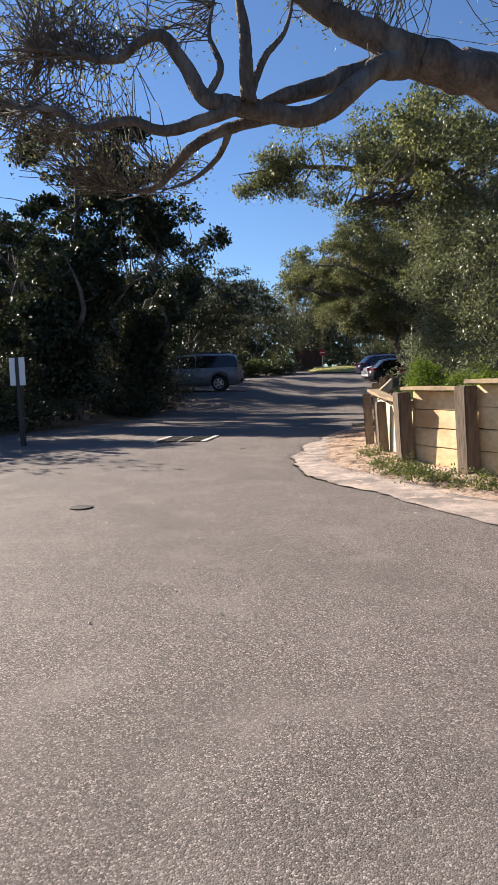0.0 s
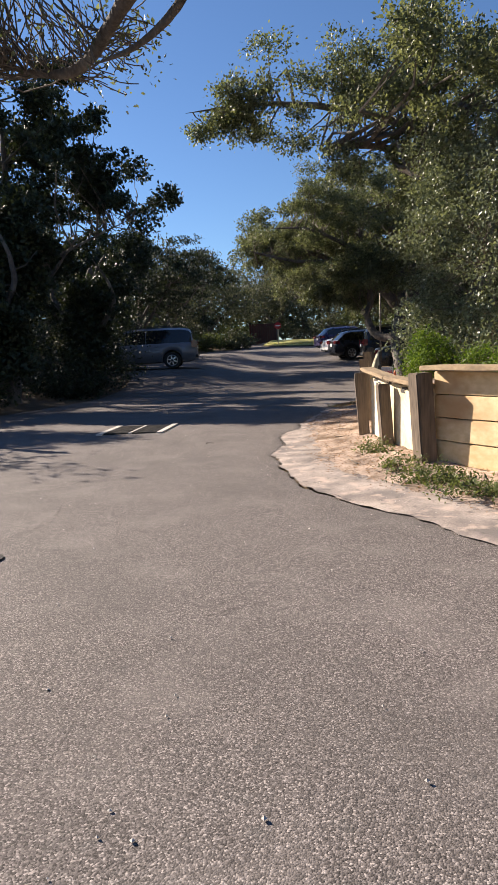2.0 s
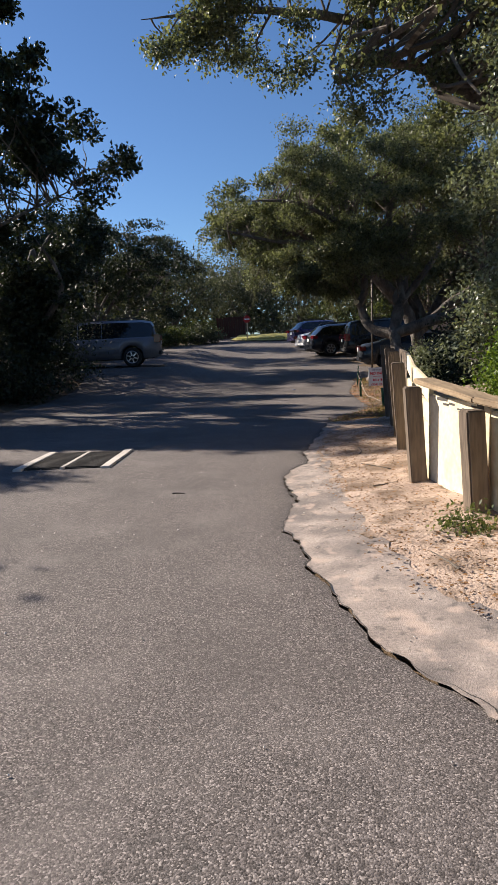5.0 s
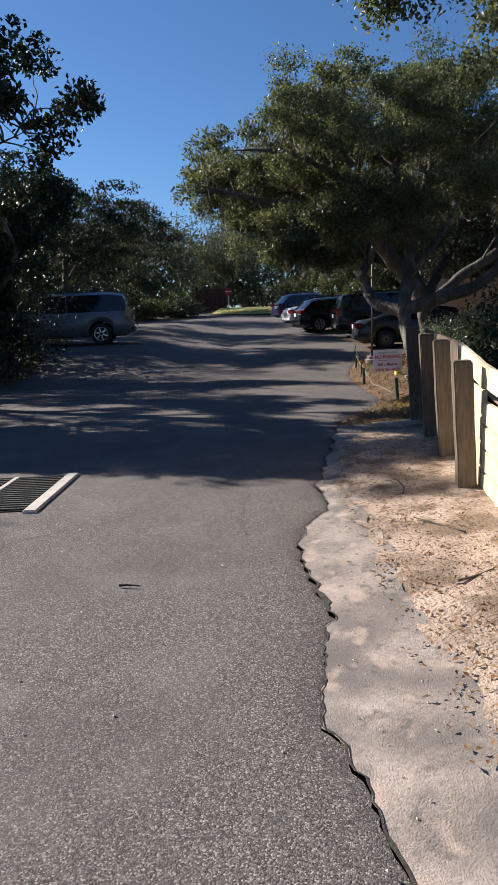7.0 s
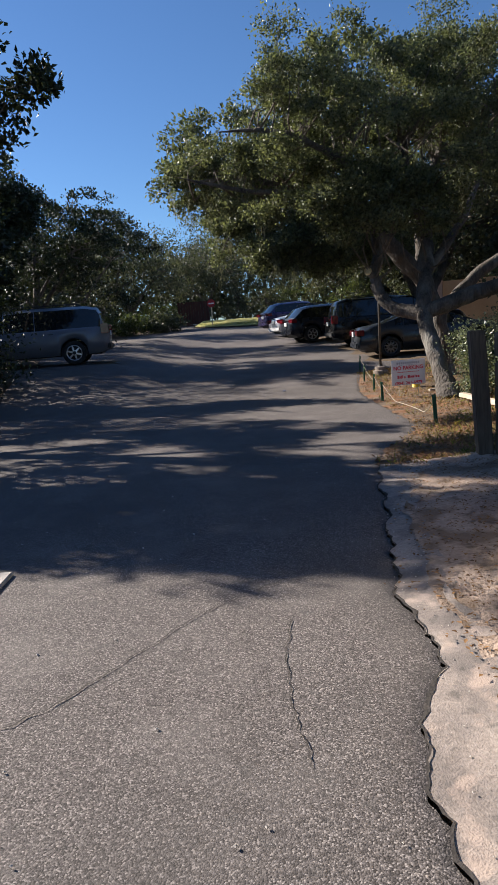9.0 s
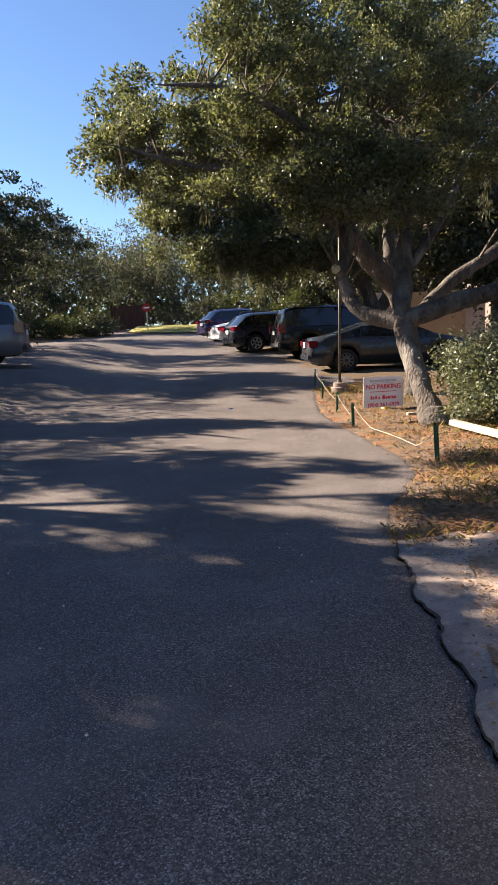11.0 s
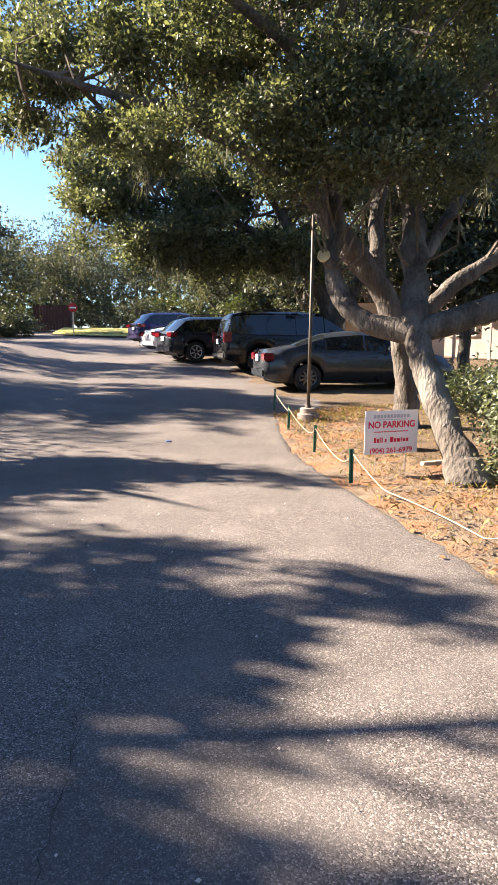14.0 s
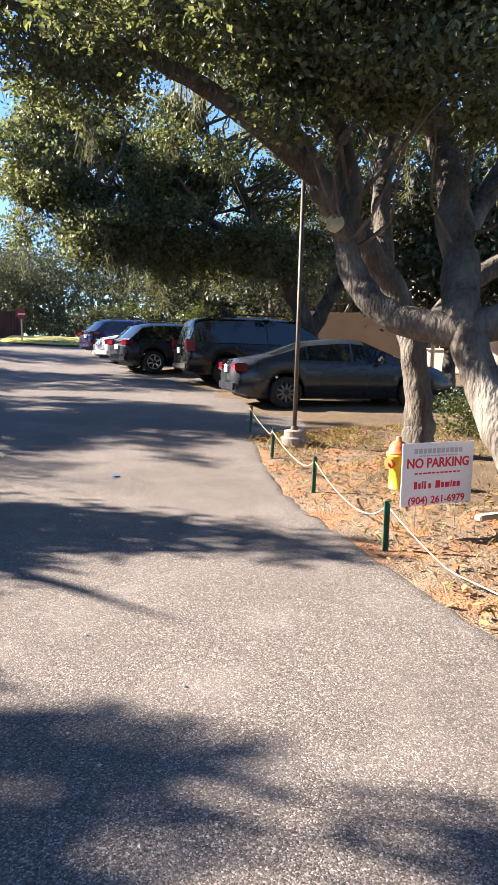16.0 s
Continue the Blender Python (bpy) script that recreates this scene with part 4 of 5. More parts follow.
# timber edging and loose boards by the oak
M_TIMBER = mottled("bleached_timber", (0.42, 0.34, 0.25), (0.70, 0.60, 0.48), 3, 40, 0.9, 0.4, 40, stretch=(1, 0.2, 1))
for x, y, rz, ln, w in ((4.42, 19.35, 176, 2.6, 0.06), (4.2, 20.62, 78, 0.42, 0.035), (4.62, 19.75, 60, 0.6, 0.035)):
    bm = box(bmesh.new(), -w, w, 0, ln, 0, w * 1.3, 0.008)
    bmesh.ops.subdivide_edges(bm, edges=[e for e in bm.edges if e.calc_length() > ln * 0.8], cuts=4)
    for q in bm.verts:
        q.co.x += 0.02 * math.sin(q.co.y * 1.7)
    ob = part("landscape_timber", bm, M_TIMBER, None)
    ob.matrix_basis = pose(x, y, 0.055, 0, 0, -rz)
    tagged(ob, "bleached timber lying on the dry verge", "timber")

# the double notice on the far verge
M_DARKPOST = mottled("dark_post_paint", (0.02, 0.02, 0.02), (0.06, 0.055, 0.05), 6, 50, 0.7, 0.1)
note = thing("verge_notice", -5.25, 10.4, 0.0, -12, "two narrow white boards on a dark post", "sign")
part("post", box(bmesh.new(), -0.05, 0.05, 0.0, 0.09, -0.2, 1.95, 0.006), M_DARKPOST, note)
for x in (-0.2, 0.06):
    part("board", box(bmesh.new(), x, x + 0.15, -0.025, 0.0, 1.33, 1.93, 0.006), M_SIGN, note)
part("cross_bar", box(bmesh.new(), -0.22, 0.22, -0.012, 0.004, 1.58, 1.66, 0.003), M_DARKPOST, note)


# ---- cars ----
def paint(name, colour, rough=0.25, metal=0.4):
    m, n, l, p = node_mat(name)
    co = n.new("ShaderNodeTexCoord")
    t = n.new("ShaderNodeTexNoise")
    t.inputs["Scale"].default_value, t.inputs["Detail"].default_value = 3, 5
    l.new(co.outputs["Object"], t.inputs["Vector"])
    r = n.new("ShaderNodeMapRange")
    r.inputs["To Min"].default_value, r.inputs["To Max"].default_value = rough * 0.8, rough * 1.5
    l.new(t.outputs[0], r.inputs["Value"])
    l.new(r.outputs[0], p.inputs["Roughness"])
    p.inputs["Base Color"].default_value = (*colour, 1)
    p.inputs["Metallic"].default_value, p.inputs["Coat Weight"].default_value, p.inputs["Coat Roughness"].default_value = metal, 0.45, 0.08
    return m


M_GLASS = plain("dark_car_glass", (0.012, 0.014, 0.016), 0.05, 0.0, 0.5)
M_TYRE = mottled("tyre_rubber", (0.012, 0.012, 0.012), (0.03, 0.03, 0.03), 8, 60, 0.85, 0.2)
M_RIM = plain("alloy_rim", (0.6, 0.6, 0.62), 0.3, 0.9)
M_RIM_DARK = plain("dark_alloy_rim", (0.16, 0.16, 0.17), 0.35, 0.9)
M_LAMP = plain("red_lamp_lens", (0.16, 0.008, 0.016), 0.15, 0.0, 0.6)
M_TRIM = mottled("black_car_trim", (0.012, 0.012, 0.013), (0.03, 0.03, 0.03), 6, 60, 0.6, 0.1)
M_PLATE = mottled("white_plate", (0.7, 0.7, 0.7), (0.8, 0.8, 0.78), 10, 60, 0.5, 0)
M_CHROME = plain("chrome_trim", (0.75, 0.75, 0.76), 0.12, 1.0)


def wheel(parent, x, y, z, r, side, rim_mat, spokes=6):
    w = thing_part("wheel", parent, x, y, z)
    prof = [(r * 0.66, 0.10), (r * 0.9, 0.115), (r, 0.085), (r, -0.085), (r * 0.9, -0.115), (r * 0.66, -0.10)]
    vv, ff, n = [], [], 26
    for i in range(n):
        a = 2 * math.pi * i / n
        for q, off in prof:
            vv.append((q * math.cos(a), off, q * math.sin(a)))
    m = len(prof)
    for i in range(n):
        for j in range(m):
            ff.append((i * m + j, i * m + (j + 1) % m, ((i + 1) % n) * m + (j + 1) % m, ((i + 1) % n) * m + j))
    hung("tyre", mesh_from("tyre", vv, ff, M_TYRE, True), w, "black rubber tyre")
    s = side
    bm = bmesh.new()
    ring = [[bm.verts.new((q * math.cos(2 * math.pi * i / n), s * off, q * math.sin(2 * math.pi * i / n))) for q, off in ((r * 0.67, 0.1), (r * 0.64, 0.108), (r * 0.58, 0.085))] for i in range(n)]
    for i in range(n):
        for j in range(2):
            bm.faces.new((ring[i][j], ring[i][j + 1], ring[(i + 1) % n][j + 1], ring[(i + 1) % n][j]))
    for k in range(spokes):
        a = 2 * math.pi * k / spokes + 0.3
        d, e = Vector((math.cos(a), 0, math.sin(a))), Vector((-math.sin(a), 0, math.cos(a)))
        q = [bm.verts.new(d * u + e * h + Vector((0, s * o, 0))) for u, h, o in ((r * 0.08, -r * 0.08, 0.1), (r * 0.62, -r * 0.055, 0.088), (r * 0.62, r * 0.055, 0.088), (r * 0.08, r * 0.08, 0.1))]
        g = [bm.verts.new(v_.co - Vector((0, s * 0.03, 0))) for v_ in q]
        bm.faces.new(q)
        for i in range(4):
            bm.faces.new((q[i], q[(i + 1) % 4], g[(i + 1) % 4], g[i]))
    part("rim", bm, rim_mat, w, "spoked alloy rim")
    hung("hub", mesh_from("hub", *tube([(0, s * 0.02, 0), (0, s * 0.105, 0)], (r * 0.6, r * 0.12), 16), M_TRIM), w)
    return w


def thing_part(name, parent, x, y, z):
    """An empty part that carries its own pieces."""
    ob = new(name)
    ob.empty_display_size = 0.05
    ob.parent = parent
    ob.matrix_basis = pose(x, y, z)
    return ob


def car(x, y, rz, label, spec, colour, rim=M_RIM, category="car", name="car", spokes=6):
    """A car whose rear middle stands at (x, y), looking along rz. spec: length, width, wheel radius, and lines for roof and belt."""
    L, W, R = spec["size"]
    top = thing(name, x, y, lift(y) + bay(x, y) + 0.005, rz, label, category, "parked cars")
    ax1, ax2, zb = spec["rear_axle"], spec["front_axle"], spec["sill"]
    st = sorted({*np.linspace(0, L, 34), *spec["posts"], *[a + R * 1.22 * math.cos(t) for a in (ax1, ax2) for t in np.linspace(0, math.pi, 9)]})
    cab = max(np.interp(s, *spec["roof"]) - np.interp(s, *spec["belt"]) for s in st)
    rings = []
    for s in st:
        t, b = float(np.interp(s, *spec["roof"])), float(np.interp(s, *spec["belt"]))
        endw = min(1.0, 0.86 + 0.14 * math.sin(min(1, min(s, L - s) / 0.7) * math.pi / 2))
        w = W / 2 * endw
        low = zb + 0.10 * max(0, 1 - min(s, L - s) / 0.35)
        for a in (ax1, ax2):
            d = abs(s - a)
            if d < R * 1.22:
                low = max(low, R + math.sqrt((R * 1.22) ** 2 - d * d) - 0.01)
        u = max(0.0, (t - b) / cab)
        b = min(b, t - 0.02) if t - b < 0.05 else b
        wt = w * (0.95 - 0.22 * u)
        mid = low + (b - low) * 0.5
        rings.append([(s, w * 0.80, low), (s, w * 0.97, low + 0.02), (s, w, max(mid, low + 0.03)), (s, w * 0.985, b - 0.04), (s, w * 0.95, b),
                      (s, wt + 0.01, t - 0.09 * u - 0.012), (s, wt - 0.10 * u - 0.05, t - 0.005), (s, 0.0, t + 0.02)])
    m = len(rings[0])
    verts, body, panes = [], [], {}
    for r in rings:
        verts += r + [(q[0], -q[1], q[2]) for q in r]
    post = sorted(spec["posts"])
    for i in range(len(rings) - 1):
        mid = (st[i] + st[i + 1]) / 2
        for side in (0, 1):
            for j in range(m - 1):
                o = side * m
                q = [i * 2 * m + o + j, i * 2 * m + o + j + 1, (i + 1) * 2 * m + o + j + 1, (i + 1) * 2 * m + o + j]
                q = q if side else q[::-1]
                key = None
                if j == 4:
                    for a, b in zip(post, post[1:]):
                        if a + 0.03 < mid < b - 0.03 and np.interp(mid, *spec["roof"]) - np.interp(mid, *spec["belt"]) > 0.25:
                            key = ("side_window", side, a)
                if j >= 5:
                    for nm, (a, b) in spec["screens"].items():
                        if a < mid < b:
                            key = (nm, 0, a)
                if key:
                    panes.setdefault(key, []).append(q)
                else:
                    body.append(q)
    for i in (0, len(rings) - 1):
        for j in range(m - 1):
            q = [i * 2 * m + j, i * 2 * m + j + 1, i * 2 * m + m + j + 1, i * 2 * m + m + j]
            body.append(q if i == 0 else q[::-1])
    me = mesh_from("body", verts, body, colour, True)
    hung("body", me, top)
    for (nm, side, a), fs in panes.items():
        used = sorted({i for q in fs for i in q})
        idx = {o: n_ for n_, o in enumerate(used)}
        hung(nm, mesh_from(nm, [verts[o] for o in used], [[idx[i] for i in q] for q in fs], M_GLASS, True), top, "dark tinted glass")
    part("underbody", box(bmesh.new(), 0.25, L - 0.25, -W * 0.40, W * 0.40, zb - 0.03, zb + 0.25, 0.03), M_TRIM, top)
    for a in (ax1, ax2):
        for s in (-1, 1):
            wheel(top, a, s * (W / 2 - 0.13), R, R, s, rim, spokes)
    for s in (-1, 1):
        for z0, z1, y0, y1, dx in spec["lamps"]:
            bm = box(bmesh.new(), -0.03 + dx, 0.22 + dx, min(s * y0, s * y1), max(s * y0, s * y1), z0, z1, 0.02)
            part("tail_lamp", bm, M_LAMP, top, "red tail lamp")
        part("mirror", box(bmesh.new(), L * 0.62, L * 0.62 + 0.12, s * (W / 2 + 0.10) - 0.1, s * (W / 2 + 0.10) + 0.1, spec["mirror"], spec["mirror"] + 0.14, 0.04), colour, top)
        part("head_lamp", box(bmesh.new(), L - 0.3, L + 0.005, s * W * 0.36 - 0.12, s * W * 0.36 + 0.12, 0.62, 0.76, 0.03), M_CHROME, top)
        for hx in spec["handles"]:
            part("door_handle", box(bmesh.new(), hx, hx + 0.2, s * W * 0.492 - 0.015, s * W * 0.492 + 0.015, spec["handle_z"], spec["handle_z"] + 0.03, 0.01), M_TRIM if colour is not M_CHROME else colour, top)
        if spec.get("rails"):
            v_, f_ = tube([(spec["rails"][0], s * W * 0.33, spec["rails"][2] - 0.02), (spec["rails"][0] + 0.15, s * W * 0.33, spec["rails"][2] + 0.05), (spec["rails"][1] - 0.15, s * W * 0.33, spec["rails"][2] + 0.05), (spec["rails"][1], s * W * 0.33, spec["rails"][2] - 0.02)], [0.018] * 4, 8)
            hung("roof_rail", mesh_from("roof_rail", v_, f_, M_TRIM), top)
    part("rear_bumper", box(bmesh.new(), -0.05, 0.12, -W * 0.43, W * 0.43, zb + 0.10, zb + 0.34, 0.05), colour if spec["size"][0] < 5 else M_TRIM, top)
    part("number_plate", box(bmesh.new(), -0.125 if spec["plate"] < 0.6 else -0.05, -0.02, -0.16, 0.16, spec["plate"], spec["plate"] + 0.16, 0.006), M_PLATE, top)
    part("chrome_strip", box(bmesh.new(), -0.035, 0.02, -0.42, 0.42, spec["plate"] + 0.22, spec["plate"] + 0.25, 0.006), M_CHROME, top)
    return top


SEDAN = dict(size=(4.85, 1.83, 0.33), rear_axle=1.05, front_axle=3.88, sill=0.22, posts=(0.75, 1.5, 2.45, 3.55),
             roof=((0, 0.06, 0.5, 0.75, 1.55, 2.3, 2.75, 3.75, 4.5, 4.8, 4.85), (0.78, 0.98, 1.04, 1.09, 1.37, 1.45, 1.43, 1.0, 0.86, 0.72, 0.6)),
             belt=((0, 0.5, 1.2, 3.5, 3.9, 4.85), (0.76, 1.0, 1.0, 0.94, 0.92, 0.58)), screens=dict(rear_window=(0.78, 1.52), windscreen=(2.85, 3.7)),
             lamps=((0.74, 0.92, 0.50, 0.90, 0.0),), mirror=0.95, handles=(1.55, 2.6), handle_z=0.80, plate=0.72)
SUV_BIG = dict(size=(5.5, 2.04, 0.39), rear_axle=1.15, front_axle=4.35, sill=0.32, posts=(0.22, 1.25, 2.35, 3.3, 4.1),
               roof=((0, 0.05, 0.28, 0.7, 2.6, 3.3, 4.15, 5.2, 5.45, 5.5), (1.0, 1.15, 1.82, 1.90, 1.92, 1.86, 1.28, 1.16, 1.0, 0.8)),
               belt=((0, 0.3, 4.0, 4.3, 5.5), (1.12, 1.20, 1.16, 1.14, 0.78)), screens=dict(rear_window=(0.06, 0.27), windscreen=(3.36, 4.1)),
               lamps=((0.95, 1.28, 0.82, 0.99, 0.0),), mirror=1.2, handles=(1.75, 2.75), handle_z=1.02, plate=0.90, rails=(0.8, 3.1, 1.93))
SUV_MID = dict(size=(4.7, 1.90, 0.37), rear_axle=0.95, front_axle=3.75, sill=0.26, posts=(0.4, 1.2, 2.2, 3.2, 3.6),
               roof=((0, 0.06, 0.6, 1.0, 2.3, 2.8, 3.65, 4.5, 4.66, 4.7), (0.9, 1.05, 1.56, 1.64, 1.69, 1.64, 1.12, 0.98, 0.86, 0.7)),
               belt=((0, 0.35, 3.5, 3.7, 4.7), (1.0, 1.12, 1.04, 1.0, 0.68)), screens=dict(rear_window=(0.1, 0.58), windscreen=(2.86, 3.6)),
               lamps=((0.92, 1.08, 0.46, 0.93, 0.0),), mirror=1.06, handles=(1.4, 2.4), handle_z=0.9, plate=0.78, rails=(0.8, 2.5, 1.70))
car(4.35, 29.5, -3, "dark grey sedan with red tail lamps parked nose-in", SEDAN, paint("grey_car_paint", (0.036, 0.042, 0.052), 0.25, 0.3), M_RIM_DARK, name="sedan_car", spokes=10)
car(4.25, 34.65, 2, "large black sport utility vehicle with roof rails parked nose-in", SUV_BIG, paint("black_car_paint", (0.012, 0.012, 0.014)), M_RIM_DARK, name="suv_car")
car(2.8, 38.4, 14, "dark blue crossover with silver rims parked nose-in", SUV_MID, paint("midnight_car_paint", (0.012, 0.016, 0.028)), name="crossover_car", spokes=6)
car(2.45, 42.2, 18, "white compact car parked between dark ones", SEDAN, paint("white_car_paint", (0.75, 0.75, 0.76), 0.25, 0.0), name="compact_car")
car(2.1, 46.9, 20, "dark violet-blue crossover parked nose-in", SUV_MID, paint("violet_car_paint", (0.035, 0.028, 0.10)), name="crossover_car")
car(-3.95, 30.6, 187, "silver sport utility vehicle parked in deep shade", SUV_BIG, paint("silver_car_paint", (0.17, 0.18, 0.215), 0.35, 0.2), name="suv_car")


# ---- shrubs ----
def shrub(name, x, y, label, blobs, per=40, spread=0.16, size=0.06, leaf=None, seed=1, base=None, twig=0.01, most=160, droop=0.0, category="shrub", stem=0.03):
    rng = np.random.default_rng(seed)
    top = thing(name, x, y, lift(y) if base is None else base, 0, label, category)
    c = blob_points(blobs, rng, 0.6)
    stems = []
    for k in range(9):
        e = c[rng.integers(len(c))] * np.array([0.5, 0.5, 0.6])
        stems.append(smooth_line([(*(rng.normal(size=2) * 0.12), -0.1, stem), (e[0] * 0.4, e[1] * 0.4, max(stem * 6, e[2] * 0.5), stem * 0.7), (e[0], e[1], max(e[2], stem * 9), stem * 0.3)], 8))
    v, f = joined([tube(s[:, :3], s[:, 3], 5) for s in stems] + twigs_to(c, stems, rng, twig, most))
    hung("stem", mesh_from("stem", v, f, M_TWIG), top)
    hung("foliage", leaf_mesh("foliage", leaves(c, per, spread, size, rng, droop), leaf or M_HEDGE), top)
    return top


shrub("ivy_hedge", 4.3, 9.0, "tall tangle of small-leaved vines behind the timber wall",
      [(-0.85, 0.75, 0.9, 0.62, 0.8, 1.0, 330), (-0.8, 0.8, 2.3, 0.62, 0.8, 1.0, 330), (-0.55, 0.8, 3.3, 0.75, 0.9, 0.7, 220), (0.1, -0.3, 1.2, 0.9, 1.0, 1.2, 330), (0.1, -0.2, 2.7, 0.9, 1.0, 1.0, 300),
       (0.9, -1.6, 1.1, 1.0, 1.1, 1.2, 260), (0.9, -1.5, 2.5, 1.0, 1.1, 1.1, 240), (1.9, -2.9, 1.2, 1.1, 1.1, 1.3, 200), (0.6, 0.2, 3.9, 1.2, 1.2, 0.7, 200)],
      44, 0.10, 0.05, M_VINE, 31, 0.6, droop=0.3)
shrub("feathery_shrub", 3.15, 8.9, "bright feathery green shrub spilling over the timber wall",
      [(0, 0, 0.3, 0.3, 0.45, 0.42, 170), (0.35, -0.7, 0.3, 0.36, 0.45, 0.4, 150), (0.75, -1.5, 0.25, 0.35, 0.5, 0.3, 80)], 80, 0.08, 0.038, M_FERN, 32, 0.72)
shrub("ivy_shrub", 5.25, 19.75, "rounded ivy-covered shrub on the verge", [(0, 0, 0.8, 0.9, 0.9, 0.8, 300), (0.7, 0.5, 0.9, 0.9, 0.9, 0.7, 170), (0.6, -0.9, 0.6, 0.85, 0.9, 0.6, 150)], 60, 0.12, 0.06, M_VINE, 33)
shrub("flowering_shrub", 7.6, 25.2, "low green shrub with reddish leaves by the trunks", [(0, 0, 0.45, 0.7, 0.6, 0.45, 90), (1.4, 0.3, 0.6, 0.9, 0.7, 0.55, 110)], 40, 0.12, 0.06, M_HEDGE, 34)
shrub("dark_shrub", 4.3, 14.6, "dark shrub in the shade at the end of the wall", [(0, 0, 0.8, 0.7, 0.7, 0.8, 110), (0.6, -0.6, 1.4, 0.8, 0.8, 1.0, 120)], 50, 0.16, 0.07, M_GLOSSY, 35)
for k, (x, y, r, n) in enumerate(((2.55, 5.55, 0.32, 60), (2.85, 4.95, 0.36, 60), (2.2, 7.35, 0.2, 26), (3.3, 4.4, 0.3, 40), (2.35, 6.2, 0.2, 22))):
    shrub("weed_clump", x, y, "low green weeds at the foot of the timber wall", [(0, 0, 0.06, r, r * 0.8, 0.09, n)], 22, 0.055, 0.036, M_WEED, 40 + k, 0.05, 0.004, 20, category="weeds", stem=0.004)
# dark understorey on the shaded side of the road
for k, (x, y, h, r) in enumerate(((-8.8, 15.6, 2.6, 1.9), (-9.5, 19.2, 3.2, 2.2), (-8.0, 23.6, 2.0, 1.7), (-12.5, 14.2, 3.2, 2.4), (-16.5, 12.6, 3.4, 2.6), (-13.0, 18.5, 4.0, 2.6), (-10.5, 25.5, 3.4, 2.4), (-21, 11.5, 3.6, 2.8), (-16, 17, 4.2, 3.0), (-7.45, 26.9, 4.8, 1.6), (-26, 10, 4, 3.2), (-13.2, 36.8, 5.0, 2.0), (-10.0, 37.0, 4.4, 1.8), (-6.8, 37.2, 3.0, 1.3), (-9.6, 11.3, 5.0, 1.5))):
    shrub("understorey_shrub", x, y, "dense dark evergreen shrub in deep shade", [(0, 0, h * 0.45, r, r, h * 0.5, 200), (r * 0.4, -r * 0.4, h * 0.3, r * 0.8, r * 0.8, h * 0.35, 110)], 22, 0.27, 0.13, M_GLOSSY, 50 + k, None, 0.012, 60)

# a fan palm at the edge of the shade
palm = thing("fan_palm", -9.6, 12.4, 0.2, 0, "fan palm with grey-green fronds at the edge of the shade", "palm")
hung("trunk", mesh_from("trunk", *tube([(0, 0, -0.3), (0.05, 0, 0.8), (0.1, 0, 1.7)], (0.2, 0.16, 0.14), 10), M_BARK, True), palm)
pr = random.Random(8)
for k in range(13):
    a, e = 2 * math.pi * k / 13 + pr.uniform(-0.2, 0.2), pr.uniform(-0.2, 1.1)
    d = Vector((math.cos(a) * math.cos(e), math.sin(a) * math.cos(e), math.sin(e)))
    s = d.cross(Vector((0, 0, 1))).normalized()
    u = s.cross(d)
    base = Vector((0.1, 0, 1.7)) + d * 0.55
    vv, ff = [], []
    for j in range(15):
        b = -1.25 + 2.5 * j / 14
        w_ = d * math.cos(b) + s * math.sin(b)
        ww = s * math.cos(b) - d * math.sin(b)
        n_ = len(vv)
        vv += [base, base + w_ * 0.35 + ww * 0.025 + u * 0.02, base + w_ * 0.75 - Vector((0, 0, 0.1)), base + w_ * 0.35 - ww * 0.025 + u * 0.02]
        ff += [(n_, n_ + 1, n_ + 2), (n_, n_ + 2, n_ + 3)]
    n_ = len(vv)
    tv, tf = tube([Vector((0.1, 0, 1.6)), base], (0.015, 0.012), 5)
    ff += [tuple(i + n_ for i in q) for q in tf]
    vv += [tuple(q) for q in tv]
    hung("frond", mesh_from("frond", vv, ff, M_HEDGE), palm)

# ---- distance ----
q0 = np.random.default_rng(9)
spots = []
for n, x0, x1, y0, y1, h in ((700, -60, 60, 86, 93, 5), (500, 12, 30, 62, 72, 4), (400, -36, -14, 62, 72, 4), (900, -70, 70, 96, 104, 15), (420, -48, -38, 5, 100, 14), (420, 42, 50, -20, 100, 14), (260, -34, -22, 4, 16, 7), (300, -40, 60, -45, -38, 12), (260, 14, 26, -16, 2, 8)):
    a = np.column_stack([q0.uniform(x0, x1, n), q0.uniform(y0, y1, n)])
    top_ = np.array([h * (0.75 + 0.5 * noise.noise(Vector((*b, 0)) * 0.09)) for b in a])
    spots.append(np.column_stack([a, np.array([lift(b) for b in a[:, 1]]) + q0.uniform(0, 1, n) ** 0.8 * top_]))
tagged(new("far_woods", leaf_mesh("far_woods", leaves(np.concatenate(spots), 18, 1.0, 0.85, q0), M_OAK_FAR)), "distant evergreen woods closing off the lot", "woods", kind="stuff")
